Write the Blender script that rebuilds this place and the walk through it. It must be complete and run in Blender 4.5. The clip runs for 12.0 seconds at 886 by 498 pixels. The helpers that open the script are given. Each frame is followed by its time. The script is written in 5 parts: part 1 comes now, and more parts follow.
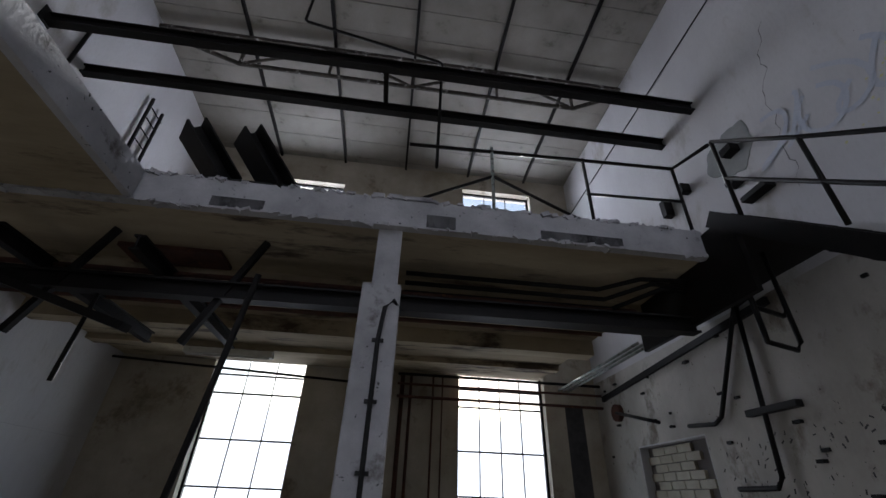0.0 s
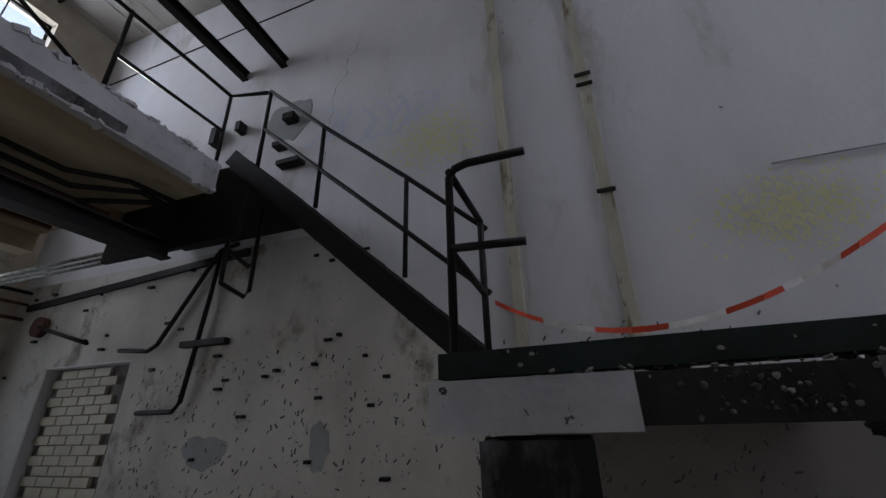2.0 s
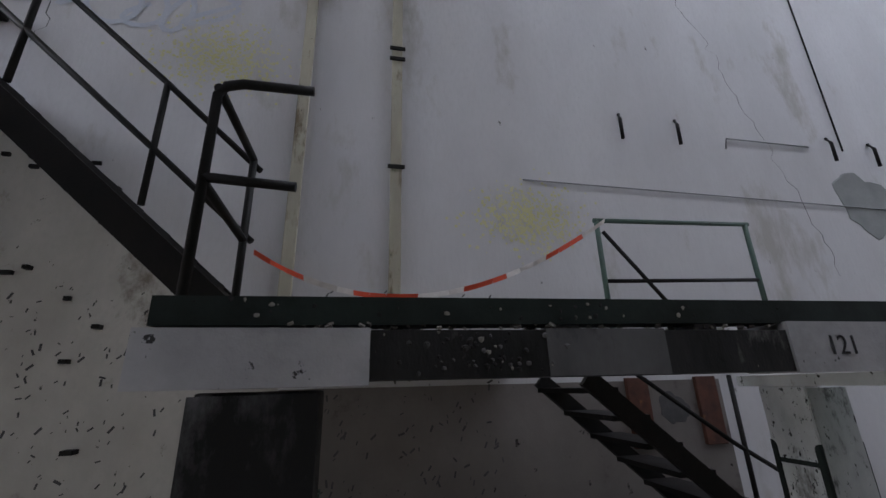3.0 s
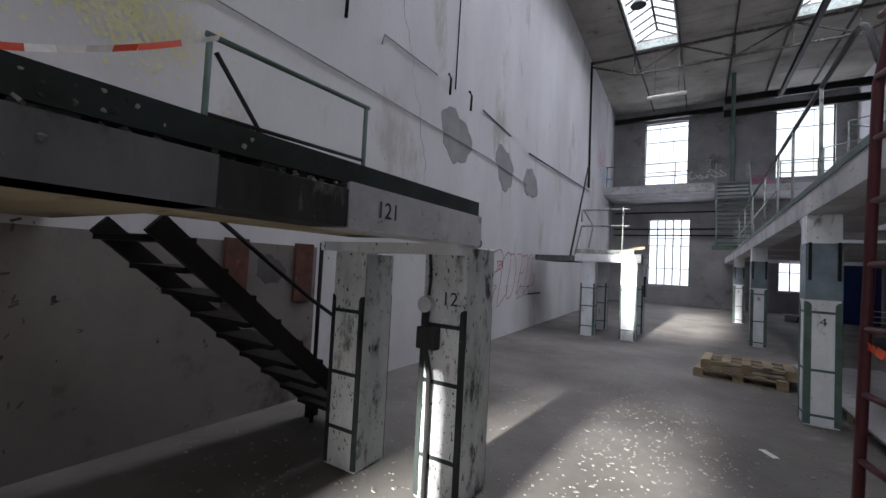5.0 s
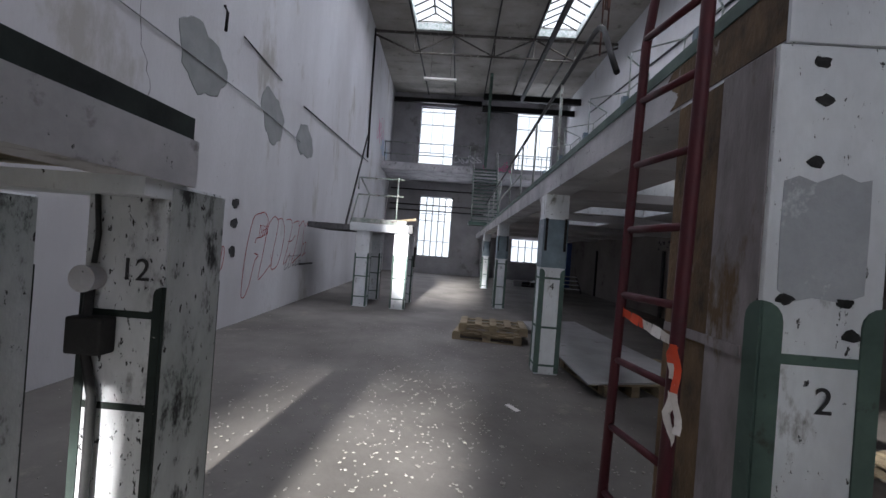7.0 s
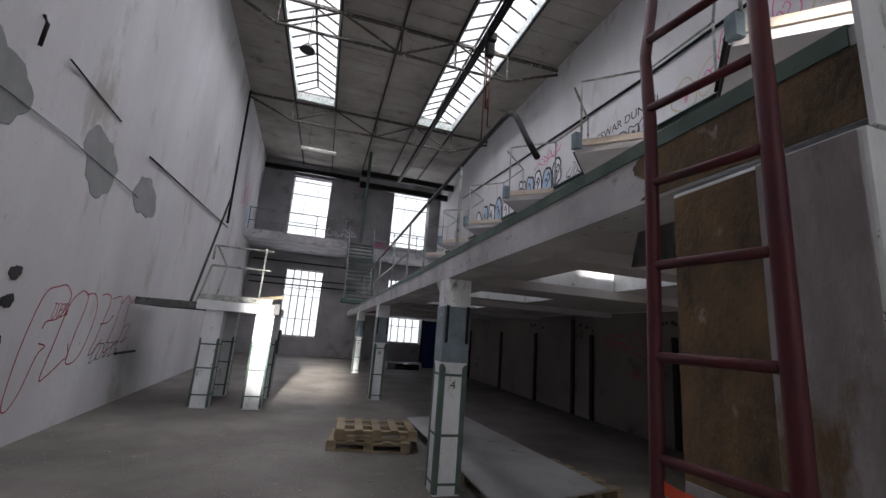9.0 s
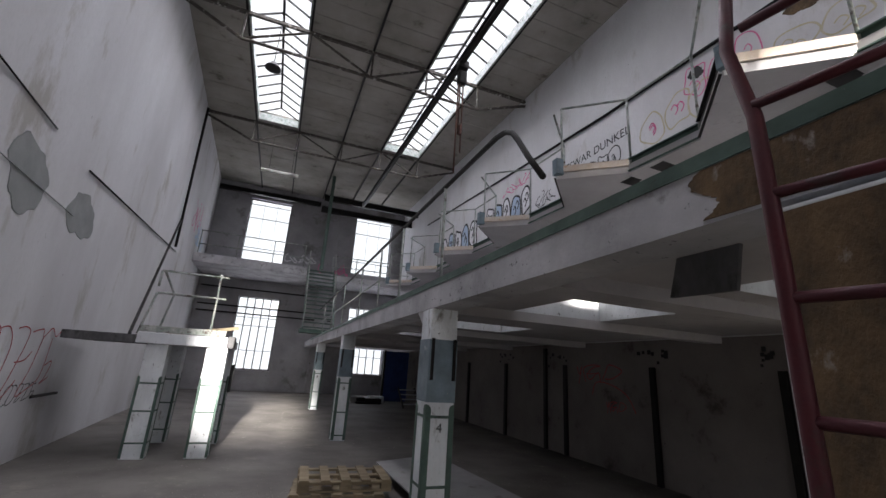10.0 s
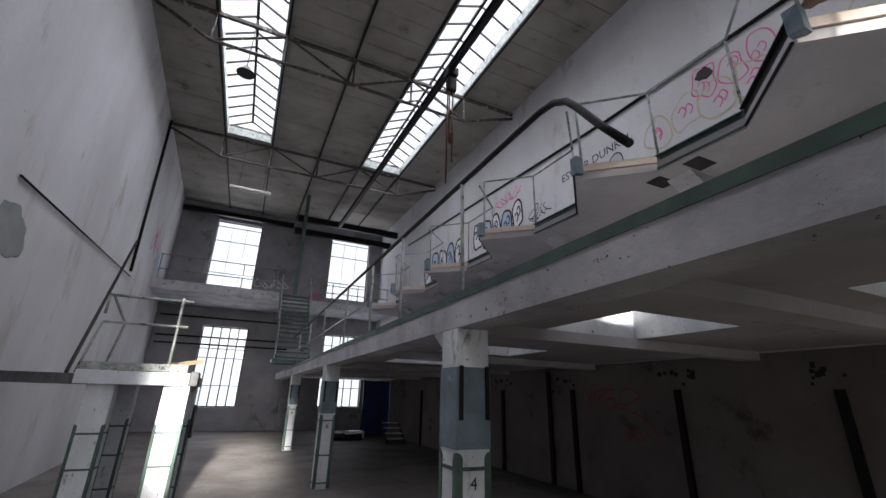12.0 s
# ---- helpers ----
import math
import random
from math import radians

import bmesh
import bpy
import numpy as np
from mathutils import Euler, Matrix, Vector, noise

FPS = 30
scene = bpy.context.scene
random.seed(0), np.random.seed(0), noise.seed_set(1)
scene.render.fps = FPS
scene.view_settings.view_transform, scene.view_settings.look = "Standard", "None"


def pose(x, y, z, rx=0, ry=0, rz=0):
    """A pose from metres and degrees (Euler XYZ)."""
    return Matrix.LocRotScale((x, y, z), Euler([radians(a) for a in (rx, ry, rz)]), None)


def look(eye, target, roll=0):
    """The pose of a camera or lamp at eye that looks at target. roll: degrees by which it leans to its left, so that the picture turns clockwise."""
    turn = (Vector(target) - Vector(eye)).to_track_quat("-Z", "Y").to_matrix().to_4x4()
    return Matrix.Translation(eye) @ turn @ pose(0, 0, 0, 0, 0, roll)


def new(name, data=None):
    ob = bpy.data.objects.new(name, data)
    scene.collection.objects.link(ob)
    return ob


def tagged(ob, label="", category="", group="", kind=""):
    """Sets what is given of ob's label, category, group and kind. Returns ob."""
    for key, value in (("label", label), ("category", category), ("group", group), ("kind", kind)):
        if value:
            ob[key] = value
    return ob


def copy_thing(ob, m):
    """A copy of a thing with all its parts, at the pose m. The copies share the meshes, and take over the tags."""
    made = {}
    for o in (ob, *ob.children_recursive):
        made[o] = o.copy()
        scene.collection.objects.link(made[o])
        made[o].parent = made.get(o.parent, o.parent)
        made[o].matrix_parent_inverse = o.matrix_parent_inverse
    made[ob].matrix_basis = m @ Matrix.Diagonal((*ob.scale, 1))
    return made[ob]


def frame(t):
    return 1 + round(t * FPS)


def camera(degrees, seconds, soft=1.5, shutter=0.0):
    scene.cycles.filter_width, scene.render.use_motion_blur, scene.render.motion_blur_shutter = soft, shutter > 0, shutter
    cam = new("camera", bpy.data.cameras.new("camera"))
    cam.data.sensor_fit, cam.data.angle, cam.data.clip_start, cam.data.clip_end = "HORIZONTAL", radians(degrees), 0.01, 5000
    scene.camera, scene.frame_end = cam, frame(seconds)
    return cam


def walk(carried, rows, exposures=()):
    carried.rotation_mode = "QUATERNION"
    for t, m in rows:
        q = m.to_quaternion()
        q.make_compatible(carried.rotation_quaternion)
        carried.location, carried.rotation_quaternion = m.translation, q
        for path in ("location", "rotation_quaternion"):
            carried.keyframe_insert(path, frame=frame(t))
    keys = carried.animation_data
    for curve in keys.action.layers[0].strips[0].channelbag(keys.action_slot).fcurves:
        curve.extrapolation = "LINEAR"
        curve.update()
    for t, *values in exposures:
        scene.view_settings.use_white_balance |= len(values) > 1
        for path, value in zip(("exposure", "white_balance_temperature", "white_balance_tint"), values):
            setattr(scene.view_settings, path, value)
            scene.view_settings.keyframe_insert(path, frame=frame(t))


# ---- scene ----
cam = camera(94.0, 12.0)
PATH = [
    (0, (0.039, 0.279, 1.746), (0.231, 1.975, 2.789), 2.2),
    (0.5, (0.175, 0.316, 1.746), (0.773, 1.947, 2.737), 1.2),
    (1, (0.314, 0.286, 1.757), (1.343, 1.721, 2.695), 0.0),
    (1.5, (0.424, 0.252, 1.752), (1.857, 1.365, 2.595), -1.3),
    (2, (0.552, 0.239, 1.743), (2.287, 0.837, 2.539), -1.4),
    (2.5, (0.617, 0.217, 1.732), (2.474, 0.29, 2.471), -1.6),
    (3, (0.651, 0.156, 1.71), (2.509, -0.226, 2.343), -1.5),
    (3.2, (0.659, 0.111, 1.703), (2.501, -0.409, 2.285), -1.3),
    (4.8, (0.733, -0.227, 1.615), (1.958, -1.804, 1.727), 2.7),
    (5, (0.759, -0.276, 1.593), (1.823, -1.968, 1.669), 2.9),
    (5.5, (0.786, -0.395, 1.553), (1.396, -2.3, 1.54), 3.2),
    (6, (0.772, -0.562, 1.537), (1.164, -2.523, 1.514), 2.6),
    (6.5, (0.788, -0.799, 1.533), (1.06, -2.78, 1.524), 2.8),
    (7, (0.877, -1.011, 1.539), (0.944, -3.01, 1.543), 4.3),
    (7.2, (0.942, -1.114, 1.546), (0.906, -3.113, 1.588), 4.2),
    (8.8, (1.098, -1.702, 1.709), (0.64, -3.614, 2.078), 3.8),
    (9, (1.128, -1.798, 1.704), (0.609, -3.686, 2.114), 4.4),
    (9.5, (1.234, -2.031, 1.738), (0.57, -3.839, 2.276), 4.3),
    (10, (1.295, -2.252, 1.759), (0.609, -4.048, 2.311), 3.6),
    (10.5, (1.318, -2.496, 1.778), (0.618, -4.26, 2.409), 3.0),
    (11, (1.333, -2.732, 1.79), (0.626, -4.486, 2.442), 3.2),
    (11.5, (1.376, -3.014, 1.807), (0.588, -4.715, 2.506), 2.3),
    (12, (1.404, -3.27, 1.815), (0.613, -4.981, 2.484), 1.4),
]
EXPOSURES = [(0.0, 2.25, 5950, 10), (1.0, 2.2, 6000, 10), (2.0, 2.45, 6030, 10), (2.8, 2.9, 6050, 10), (5.0, 3.02, 6200, 11), (7.0, 2.86, 6100, 11), (9.0, 2.83, 6550, 12), (12.0, 2.7, 6400, 12)]
walk(cam, [(t, look(eye, target, roll)) for t, eye, target, roll in PATH], EXPOSURES)
NPOW, NHIGH, SPOW, SKYPOW = 6, 29, 12, 106

# ---- world, sun and lights ----
world = bpy.data.worlds.new("sky")
scene.world = world
world.use_nodes = True
wn, wl = world.node_tree.nodes, world.node_tree.links
sky = wn.new("ShaderNodeTexSky")
sky.sky_type = "NISHITA"
sky.sun_disc = False
SUN_FROM = Vector((0.055, 1.0, 0.28)).normalized()
sky.sun_elevation = math.asin(SUN_FROM.z)
sky.sun_rotation = math.atan2(SUN_FROM.x, SUN_FROM.y)
wl.new(sky.outputs[0], wn["Background"].inputs[0])
wn["Background"].inputs[1].default_value = 0.05
sun = new("sun", bpy.data.lights.new("sun", "SUN"))
sun.data.energy, sun.data.angle, sun.data.color = 5.0, radians(2.6), (1.0, 0.95, 0.88)
sun.matrix_world = look(SUN_FROM * 30, (0, 0, 0))


def daylight(name, centre, target, w, h, power, colour=(0.97, 0.955, 1.05)):
    ob = new(name, bpy.data.lights.new(name, "AREA"))
    ob.data.shape, ob.data.size, ob.data.size_y = "RECTANGLE", w, h
    ob.data.energy, ob.data.color = power, colour
    ob.matrix_world = look(centre, target)
    return ob


# ---- materials ----
def mat(name, base, second=None, rough=0.8, metal=0.0, scale=2.0, grain=40.0, bump=0.15, dirt=None, dirt_at=0.62, dirt_scale=1.2,
        stretch=(1, 1, 1), speck=None, speck_at=0.68, speck_scale=30.0, coat=0.0):
    m = bpy.data.materials.new(name)
    m.use_nodes = True
    n, l = m.node_tree.nodes, m.node_tree.links
    bs = n["Principled BSDF"]
    geo = n.new("ShaderNodeNewGeometry")
    mp = n.new("ShaderNodeMapping")
    mp.inputs["Scale"].default_value = stretch
    l.new(geo.outputs["Position"], mp.inputs[0])

    def noise_tex(s, detail=6.0, rough_=0.6):
        t = n.new("ShaderNodeTexNoise")
        t.inputs["Scale"].default_value, t.inputs["Detail"].default_value, t.inputs["Roughness"].default_value = s, detail, rough_
        l.new(mp.outputs[0], t.inputs["Vector"])
        return t

    def ramp(src, a, b):
        r = n.new("ShaderNodeMapRange")
        r.inputs[1].default_value, r.inputs[2].default_value = a, b
        l.new(src, r.inputs[0])
        return r.outputs[0]

    def mix(f, a, b):
        x = n.new("ShaderNodeMix")
        x.data_type = "RGBA"
        l.new(f, x.inputs[0])
        for sock, v in ((x.inputs[6], a), (x.inputs[7], b)):
            if isinstance(v, tuple):
                sock.default_value = (*v, 1)
            else:
                l.new(v, sock)
        return x.outputs[2]

    second = second or tuple(c * 0.7 for c in base)
    big, fine = noise_tex(scale), noise_tex(grain, 3.0)
    col = mix(ramp(big.outputs[0], 0.35, 0.68), base, second)
    dark = tuple(c * 0.8 for c in base)
    f2 = n.new("ShaderNodeMath")
    f2.operation = "MULTIPLY"
    l.new(ramp(fine.outputs[0], 0.45, 0.75), f2.inputs[0])
    f2.inputs[1].default_value = 0.45
    col = mix(f2.outputs[0], col, dark)
    if dirt:
        d = noise_tex(dirt_scale, 8.0, 0.68)
        col = mix(ramp(d.outputs[0], dirt_at, dirt_at + 0.1), col, dirt)
    if speck:
        d = noise_tex(speck_scale, 4.0, 0.7)
        col = mix(ramp(d.outputs[0], speck_at, speck_at + 0.03), col, speck)
    l.new(col, bs.inputs["Base Color"])
    rr = n.new("ShaderNodeMapRange")
    rr.inputs[3].default_value, rr.inputs[4].default_value = max(rough - 0.15, 0.05), min(rough + 0.12, 1.0)
    l.new(big.outputs[0], rr.inputs[0])
    l.new(rr.outputs[0], bs.inputs["Roughness"])
    bs.inputs["Metallic"].default_value = metal
    bs.inputs["Specular IOR Level"].default_value = 0.2
    bp = n.new("ShaderNodeBump")
    bp.inputs["Strength"].default_value, bp.inputs["Distance"].default_value = bump, 0.007
    l.new(fine.outputs[0], bp.inputs["Height"])
    l.new(bp.outputs[0], bs.inputs["Normal"])
    return m


PLASTER = mat("white_plaster", (0.6, 0.6, 0.615), (0.47, 0.465, 0.475), 0.85, scale=0.5, grain=25, bump=0.4, dirt=(0.39, 0.375, 0.35), dirt_at=0.56, dirt_scale=0.9, stretch=(1, 1, 0.4), speck=(0.16, 0.155, 0.15), speck_at=0.715, speck_scale=9)
GRIMY = mat("grimy_plaster", (0.52, 0.48, 0.4), (0.3, 0.26, 0.19), 0.9, scale=0.7, grain=20, dirt=(0.2, 0.17, 0.12), dirt_at=0.57, dirt_scale=1.1, speck=(0.07, 0.06, 0.06), speck_at=0.7, speck_scale=7)
DULL = mat("dull_plaster", (0.42, 0.41, 0.42), (0.3, 0.29, 0.29), 0.9, scale=0.6, grain=20, dirt=(0.12, 0.11, 0.1), dirt_at=0.63, dirt_scale=0.9, speck=(0.04, 0.035, 0.03), speck_at=0.72, speck_scale=6)
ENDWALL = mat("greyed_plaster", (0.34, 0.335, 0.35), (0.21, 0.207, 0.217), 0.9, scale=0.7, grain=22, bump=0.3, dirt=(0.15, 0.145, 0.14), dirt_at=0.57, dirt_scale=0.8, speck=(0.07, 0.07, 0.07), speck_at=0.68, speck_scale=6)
STAINED = mat("stained_plaster", (0.5, 0.48, 0.44), (0.34, 0.32, 0.29), 0.9, scale=0.9, grain=24, bump=0.4, dirt=(0.2, 0.175, 0.145), dirt_at=0.55, dirt_scale=1.3, speck=(0.06, 0.055, 0.05), speck_at=0.66, speck_scale=10, stretch=(1, 1, 0.7))
CEMENT = mat("grey_cement_patch", (0.28, 0.29, 0.29), (0.22, 0.23, 0.23), 0.95, scale=3, grain=50)
ROOFMAT = mat("roof_slabs", (0.33, 0.31, 0.28), (0.21, 0.2, 0.178), 0.9, scale=0.8, grain=30, bump=0.4, dirt=(0.13, 0.12, 0.1), dirt_at=0.6, dirt_scale=1.6)
CONCRETE = mat("painted_concrete", (0.5, 0.5, 0.52), (0.3, 0.3, 0.31), 0.85, scale=1.6, grain=30, bump=0.5, dirt=(0.13, 0.12, 0.11), dirt_at=0.6, dirt_scale=2.2, speck=(0.05, 0.05, 0.05), speck_at=0.65, speck_scale=14)
SOOTY = mat("sooty_concrete", (0.15, 0.15, 0.155), (0.03, 0.03, 0.03), 0.9, scale=1.5, grain=30, bump=0.35, dirt=(0.015, 0.015, 0.015), dirt_at=0.5, dirt_scale=1.6, stretch=(1, 1, 0.5))
BURNT = mat("burnt_concrete", (0.03, 0.03, 0.03), (0.012, 0.012, 0.012), 0.8, scale=2.5, grain=25, bump=0.9, dirt=(0.16, 0.155, 0.15), dirt_at=0.57, dirt_scale=3.0, speck=(0.3, 0.28, 0.25), speck_at=0.7, speck_scale=18, stretch=(1, 1, 0.5))
SOFFIT = mat("cream_soffit", (0.42, 0.355, 0.245), (0.2, 0.165, 0.11), 0.9, scale=0.9, grain=24, bump=0.4, dirt=(0.08, 0.06, 0.045), dirt_at=0.54, dirt_scale=1.4, stretch=(0.4, 1.5, 1))
FLOORMAT = mat("dusty_concrete_floor", (0.15, 0.14, 0.128), (0.085, 0.079, 0.072), 0.75, scale=0.8, grain=18, bump=0.25, dirt=(0.19, 0.175, 0.15), dirt_at=0.6, dirt_scale=1.1, speck=(0.3, 0.29, 0.27), speck_at=0.71, speck_scale=22)
STEEL = mat("dark_steel", (0.006, 0.006, 0.006), (0.013, 0.011, 0.01), 0.6, 0.1, scale=5, grain=60, speck=(0.2, 0.17, 0.14), speck_at=0.72)
RUSTY = mat("rust_brown_steel", (0.11, 0.05, 0.035), (0.06, 0.035, 0.03), 0.75, 0.2, scale=6, grain=60, dirt=(0.2, 0.09, 0.04), dirt_at=0.6, dirt_scale=7)
SOOTGREEN = mat("sooty_green_paint", (0.022, 0.032, 0.028), (0.01, 0.012, 0.011), 0.6, scale=3, grain=40, speck=(0.3, 0.3, 0.28), speck_at=0.73)
GREEN = mat("green_paint", (0.08, 0.125, 0.105), (0.05, 0.08, 0.068), 0.6, scale=4, grain=40, dirt=(0.04, 0.04, 0.035), dirt_at=0.6, dirt_scale=6, speck=(0.4, 0.4, 0.38), speck_at=0.71)
FLAKY = mat("flaking_green_white_rail", (0.18, 0.22, 0.2), (0.4, 0.4, 0.38), 0.6, 0.1, scale=9, grain=50, dirt=(0.08, 0.06, 0.05), dirt_at=0.55, dirt_scale=12)
REDRAIL = mat("red_brown_ladder_paint", (0.075, 0.017, 0.022), (0.055, 0.02, 0.026), 0.5, 0.1, scale=7, grain=60, dirt=(0.05, 0.03, 0.03), dirt_at=0.58, dirt_scale=9, speck=(0.3, 0.22, 0.2), speck_at=0.73)
PILLARW = mat("chipped_white_paint", (0.66, 0.69, 0.71), (0.45, 0.47, 0.49), 0.65, scale=2.5, grain=35, bump=0.4, dirt=(0.2, 0.19, 0.18), dirt_at=0.6, dirt_scale=4.5, speck=(0.03, 0.03, 0.03), speck_at=0.645, speck_scale=30, stretch=(1, 1, 0.5))
SCUFFED = mat("scuffed_white_paint", (0.6, 0.62, 0.63), (0.36, 0.37, 0.38), 0.7, scale=3, grain=35, bump=0.5, dirt=(0.12, 0.115, 0.11), dirt_at=0.56, dirt_scale=4, speck=(0.02, 0.02, 0.02), speck_at=0.6, speck_scale=38, stretch=(1, 1, 0.5))
BROWN = mat("brown_stained_concrete", (0.15, 0.1, 0.055), (0.05, 0.038, 0.028), 0.85, scale=7, grain=45, bump=0.9, dirt=(0.3, 0.27, 0.25), dirt_at=0.62, dirt_scale=6, stretch=(1, 1, 0.6))
TEAL = mat("blue_grey_steel_plate", (0.17, 0.22, 0.25), (0.1, 0.13, 0.15), 0.6, 0.2, scale=4, grain=30, dirt=(0.3, 0.32, 0.33), dirt_at=0.63, dirt_scale=7)
WOOD = mat("weathered_pallet_wood", (0.27, 0.22, 0.145), (0.16, 0.13, 0.085), 0.85, scale=4, grain=30, dirt=(0.1, 0.08, 0.06), dirt_at=0.57, dirt_scale=5, stretch=(0.3, 2, 2))
BRIGHTWOOD = mat("splintered_pale_plank", (0.47, 0.39, 0.31), (0.5, 0.46, 0.42), 0.8, scale=6, grain=30, dirt=(0.4, 0.25, 0.15), dirt_at=0.58, dirt_scale=6)
BOARD = mat("grey_chipboard", (0.3, 0.3, 0.3), (0.24, 0.24, 0.24), 0.8, scale=2, grain=30, dirt=(0.16, 0.15, 0.14), dirt_at=0.6, dirt_scale=3)
TILE = mat("cream_blocks", (0.4, 0.36, 0.27), (0.31, 0.28, 0.21), 0.5, scale=4, grain=30, dirt=(0.25, 0.22, 0.17), dirt_at=0.62, dirt_scale=5)
BLUE = mat("blue_painted_sheet", (0.03, 0.06, 0.2), (0.02, 0.04, 0.13), 0.5, scale=3, grain=40)
BLACK = mat("black_rubber", (0.018, 0.018, 0.019), (0.03, 0.03, 0.03), 0.6, scale=8, grain=60)
WHITEPLASTIC = mat("white_lamp_enamel", (0.7, 0.69, 0.64), (0.55, 0.53, 0.48), 0.5, scale=6, grain=40, dirt=(0.3, 0.27, 0.22), dirt_at=0.62, dirt_scale=8)
TRUSSPAINT = mat("rusty_steel_with_pale_flakes", (0.06, 0.052, 0.045), (0.11, 0.1, 0.088), 0.75, 0.1, scale=8, grain=50, dirt=(0.42, 0.41, 0.38), dirt_at=0.56, dirt_scale=6)
FAINTBLUE = mat("faded_blue_spray", (0.46, 0.5, 0.58), (0.53, 0.55, 0.6), 0.85, scale=3)
# Grimy plaster with the shade below mezzanine and deck put into its colour.
UNDERWALL = mat("shaded_grimy_plaster", (0.2, 0.183, 0.172), (0.13, 0.118, 0.11), 0.9, scale=0.6, grain=22, bump=0.3, dirt=(0.07, 0.06, 0.054), dirt_at=0.58, dirt_scale=1.2, speck=(0.03, 0.027, 0.025), speck_at=0.69, speck_scale=6)
OLDCREAM = mat("old_cream_strip_paint", (0.46, 0.44, 0.35), (0.33, 0.31, 0.25), 0.8, scale=3, grain=30, dirt=(0.16, 0.13, 0.09), dirt_at=0.56, dirt_scale=5, stretch=(1, 1, 0.3), speck=(0.06, 0.05, 0.04), speck_at=0.68, speck_scale=18)
LILAC = mat("lilac_grey_cement", (0.27, 0.25, 0.255), (0.15, 0.135, 0.135), 0.9, scale=6, grain=40, bump=0.9, dirt=(0.12, 0.085, 0.05), dirt_at=0.55, dirt_scale=5, stretch=(1, 1, 0.35), speck=(0.02, 0.02, 0.02), speck_at=0.7, speck_scale=16)
BARE = mat("bare_grey_cement", (0.36, 0.38, 0.4), (0.29, 0.305, 0.32), 0.9, scale=4, grain=45, bump=0.5, dirt=(0.55, 0.58, 0.6), dirt_at=0.6, dirt_scale=5, speck=(0.05, 0.05, 0.05), speck_at=0.72, speck_scale=30)
SCRATCHED = mat("scratched_green_grey_paint", (0.4, 0.41, 0.41), (0.22, 0.245, 0.23), 0.75, scale=3.5, grain=35, bump=0.5, dirt=(0.03, 0.03, 0.03), dirt_at=0.535, dirt_scale=7, speck=(0.02, 0.02, 0.02), speck_at=0.63, speck_scale=26, stretch=(1, 1, 0.5))
TAPER = mat("red_tape", (0.6, 0.07, 0.03), (0.5, 0.09, 0.05), 0.45, scale=12)
TAPEW = mat("white_tape", (0.7, 0.68, 0.66), (0.55, 0.52, 0.5), 0.45, scale=12)
PAPER = mat("pale_paint_flakes", (0.26, 0.25, 0.225), (0.2, 0.19, 0.17), 0.85, scale=30)
INK = mat("black_lettering", (0.02, 0.02, 0.022), (0.04, 0.04, 0.04), 0.6, scale=20)
SPRAYRED = mat("dark_red_spray", (0.3, 0.045, 0.055), (0.35, 0.08, 0.08), 0.7, scale=10)
SPRAYPINK = mat("pink_spray", (0.55, 0.1, 0.25), (0.6, 0.2, 0.32), 0.7, scale=10)
SPRAYBLUE = mat("pale_blue_spray", (0.33, 0.43, 0.58), (0.42, 0.5, 0.62), 0.8, scale=3)
SPRAYYEL = mat("yellow_spray", (0.58, 0.56, 0.28), (0.6, 0.58, 0.4), 0.8, scale=5)
SPRAYTAN = mat("ochre_spray", (0.42, 0.38, 0.25), (0.5, 0.46, 0.36), 0.7, scale=8)
SPRAYWHITE = mat("white_spray", (0.7, 0.7, 0.72), (0.6, 0.6, 0.62), 0.7, scale=8)
SOOT = mat("soot_stain", (0.06, 0.058, 0.06), (0.1, 0.1, 0.1), 0.95, scale=5)
HAZE = bpy.data.materials.new("bright_outdoor_haze")
HAZE.use_nodes = True
he = HAZE.node_tree.nodes.new("ShaderNodeEmission")
he.inputs[0].default_value, he.inputs[1].default_value = (0.95, 0.97, 1.0, 1), 0.22
HAZE.node_tree.links.new(he.outputs[0], HAZE.node_tree.nodes["Material Output"].inputs[0])

YARDHAZE = bpy.data.materials.new("bright_yard_haze")
YARDHAZE.use_nodes = True
ye = YARDHAZE.node_tree.nodes.new("ShaderNodeEmission")
ye.inputs[0].default_value, ye.inputs[1].default_value = (1.0, 0.98, 1.0, 1), 0.5
YARDHAZE.node_tree.links.new(ye.outputs[0], YARDHAZE.node_tree.nodes["Material Output"].inputs[0])

GLASS = bpy.data.materials.new("dusty_glass")
GLASS.use_nodes = True
gn, gl = GLASS.node_tree.nodes, GLASS.node_tree.links
gt, gg, gm = gn.new("ShaderNodeBsdfTransparent"), gn.new("ShaderNodeBsdfGlossy"), gn.new("ShaderNodeMixShader")
gt.inputs[0].default_value = (0.93, 0.95, 0.96, 1)
gg.inputs["Roughness"].default_value = 0.12
gm.inputs[0].default_value = 0.05
gl.new(gt.outputs[0], gm.inputs[1]), gl.new(gg.outputs[0], gm.inputs[2]), gl.new(gm.outputs[0], gn["Material Output"].inputs[0])


# ---- builders ----
def add_box(bm, x0, x1, y0, y1, z0, z1, m=None):
    vs = [bm.verts.new((x, y, z)) for z in (z0, z1) for y in (y0, y1) for x in (x0, x1)]
    if m:
        for v in vs:
            v.co = m @ v.co
    for f in ((0, 2, 3, 1), (4, 5, 7, 6), (0, 1, 5, 4), (1, 3, 7, 5), (3, 2, 6, 7), (2, 0, 4, 6)):
        bm.faces.new([vs[i] for i in f])
    return vs


def boxes(*items):
    bm = bmesh.new()
    for it in items:
        add_box(bm, *it)
    return bm


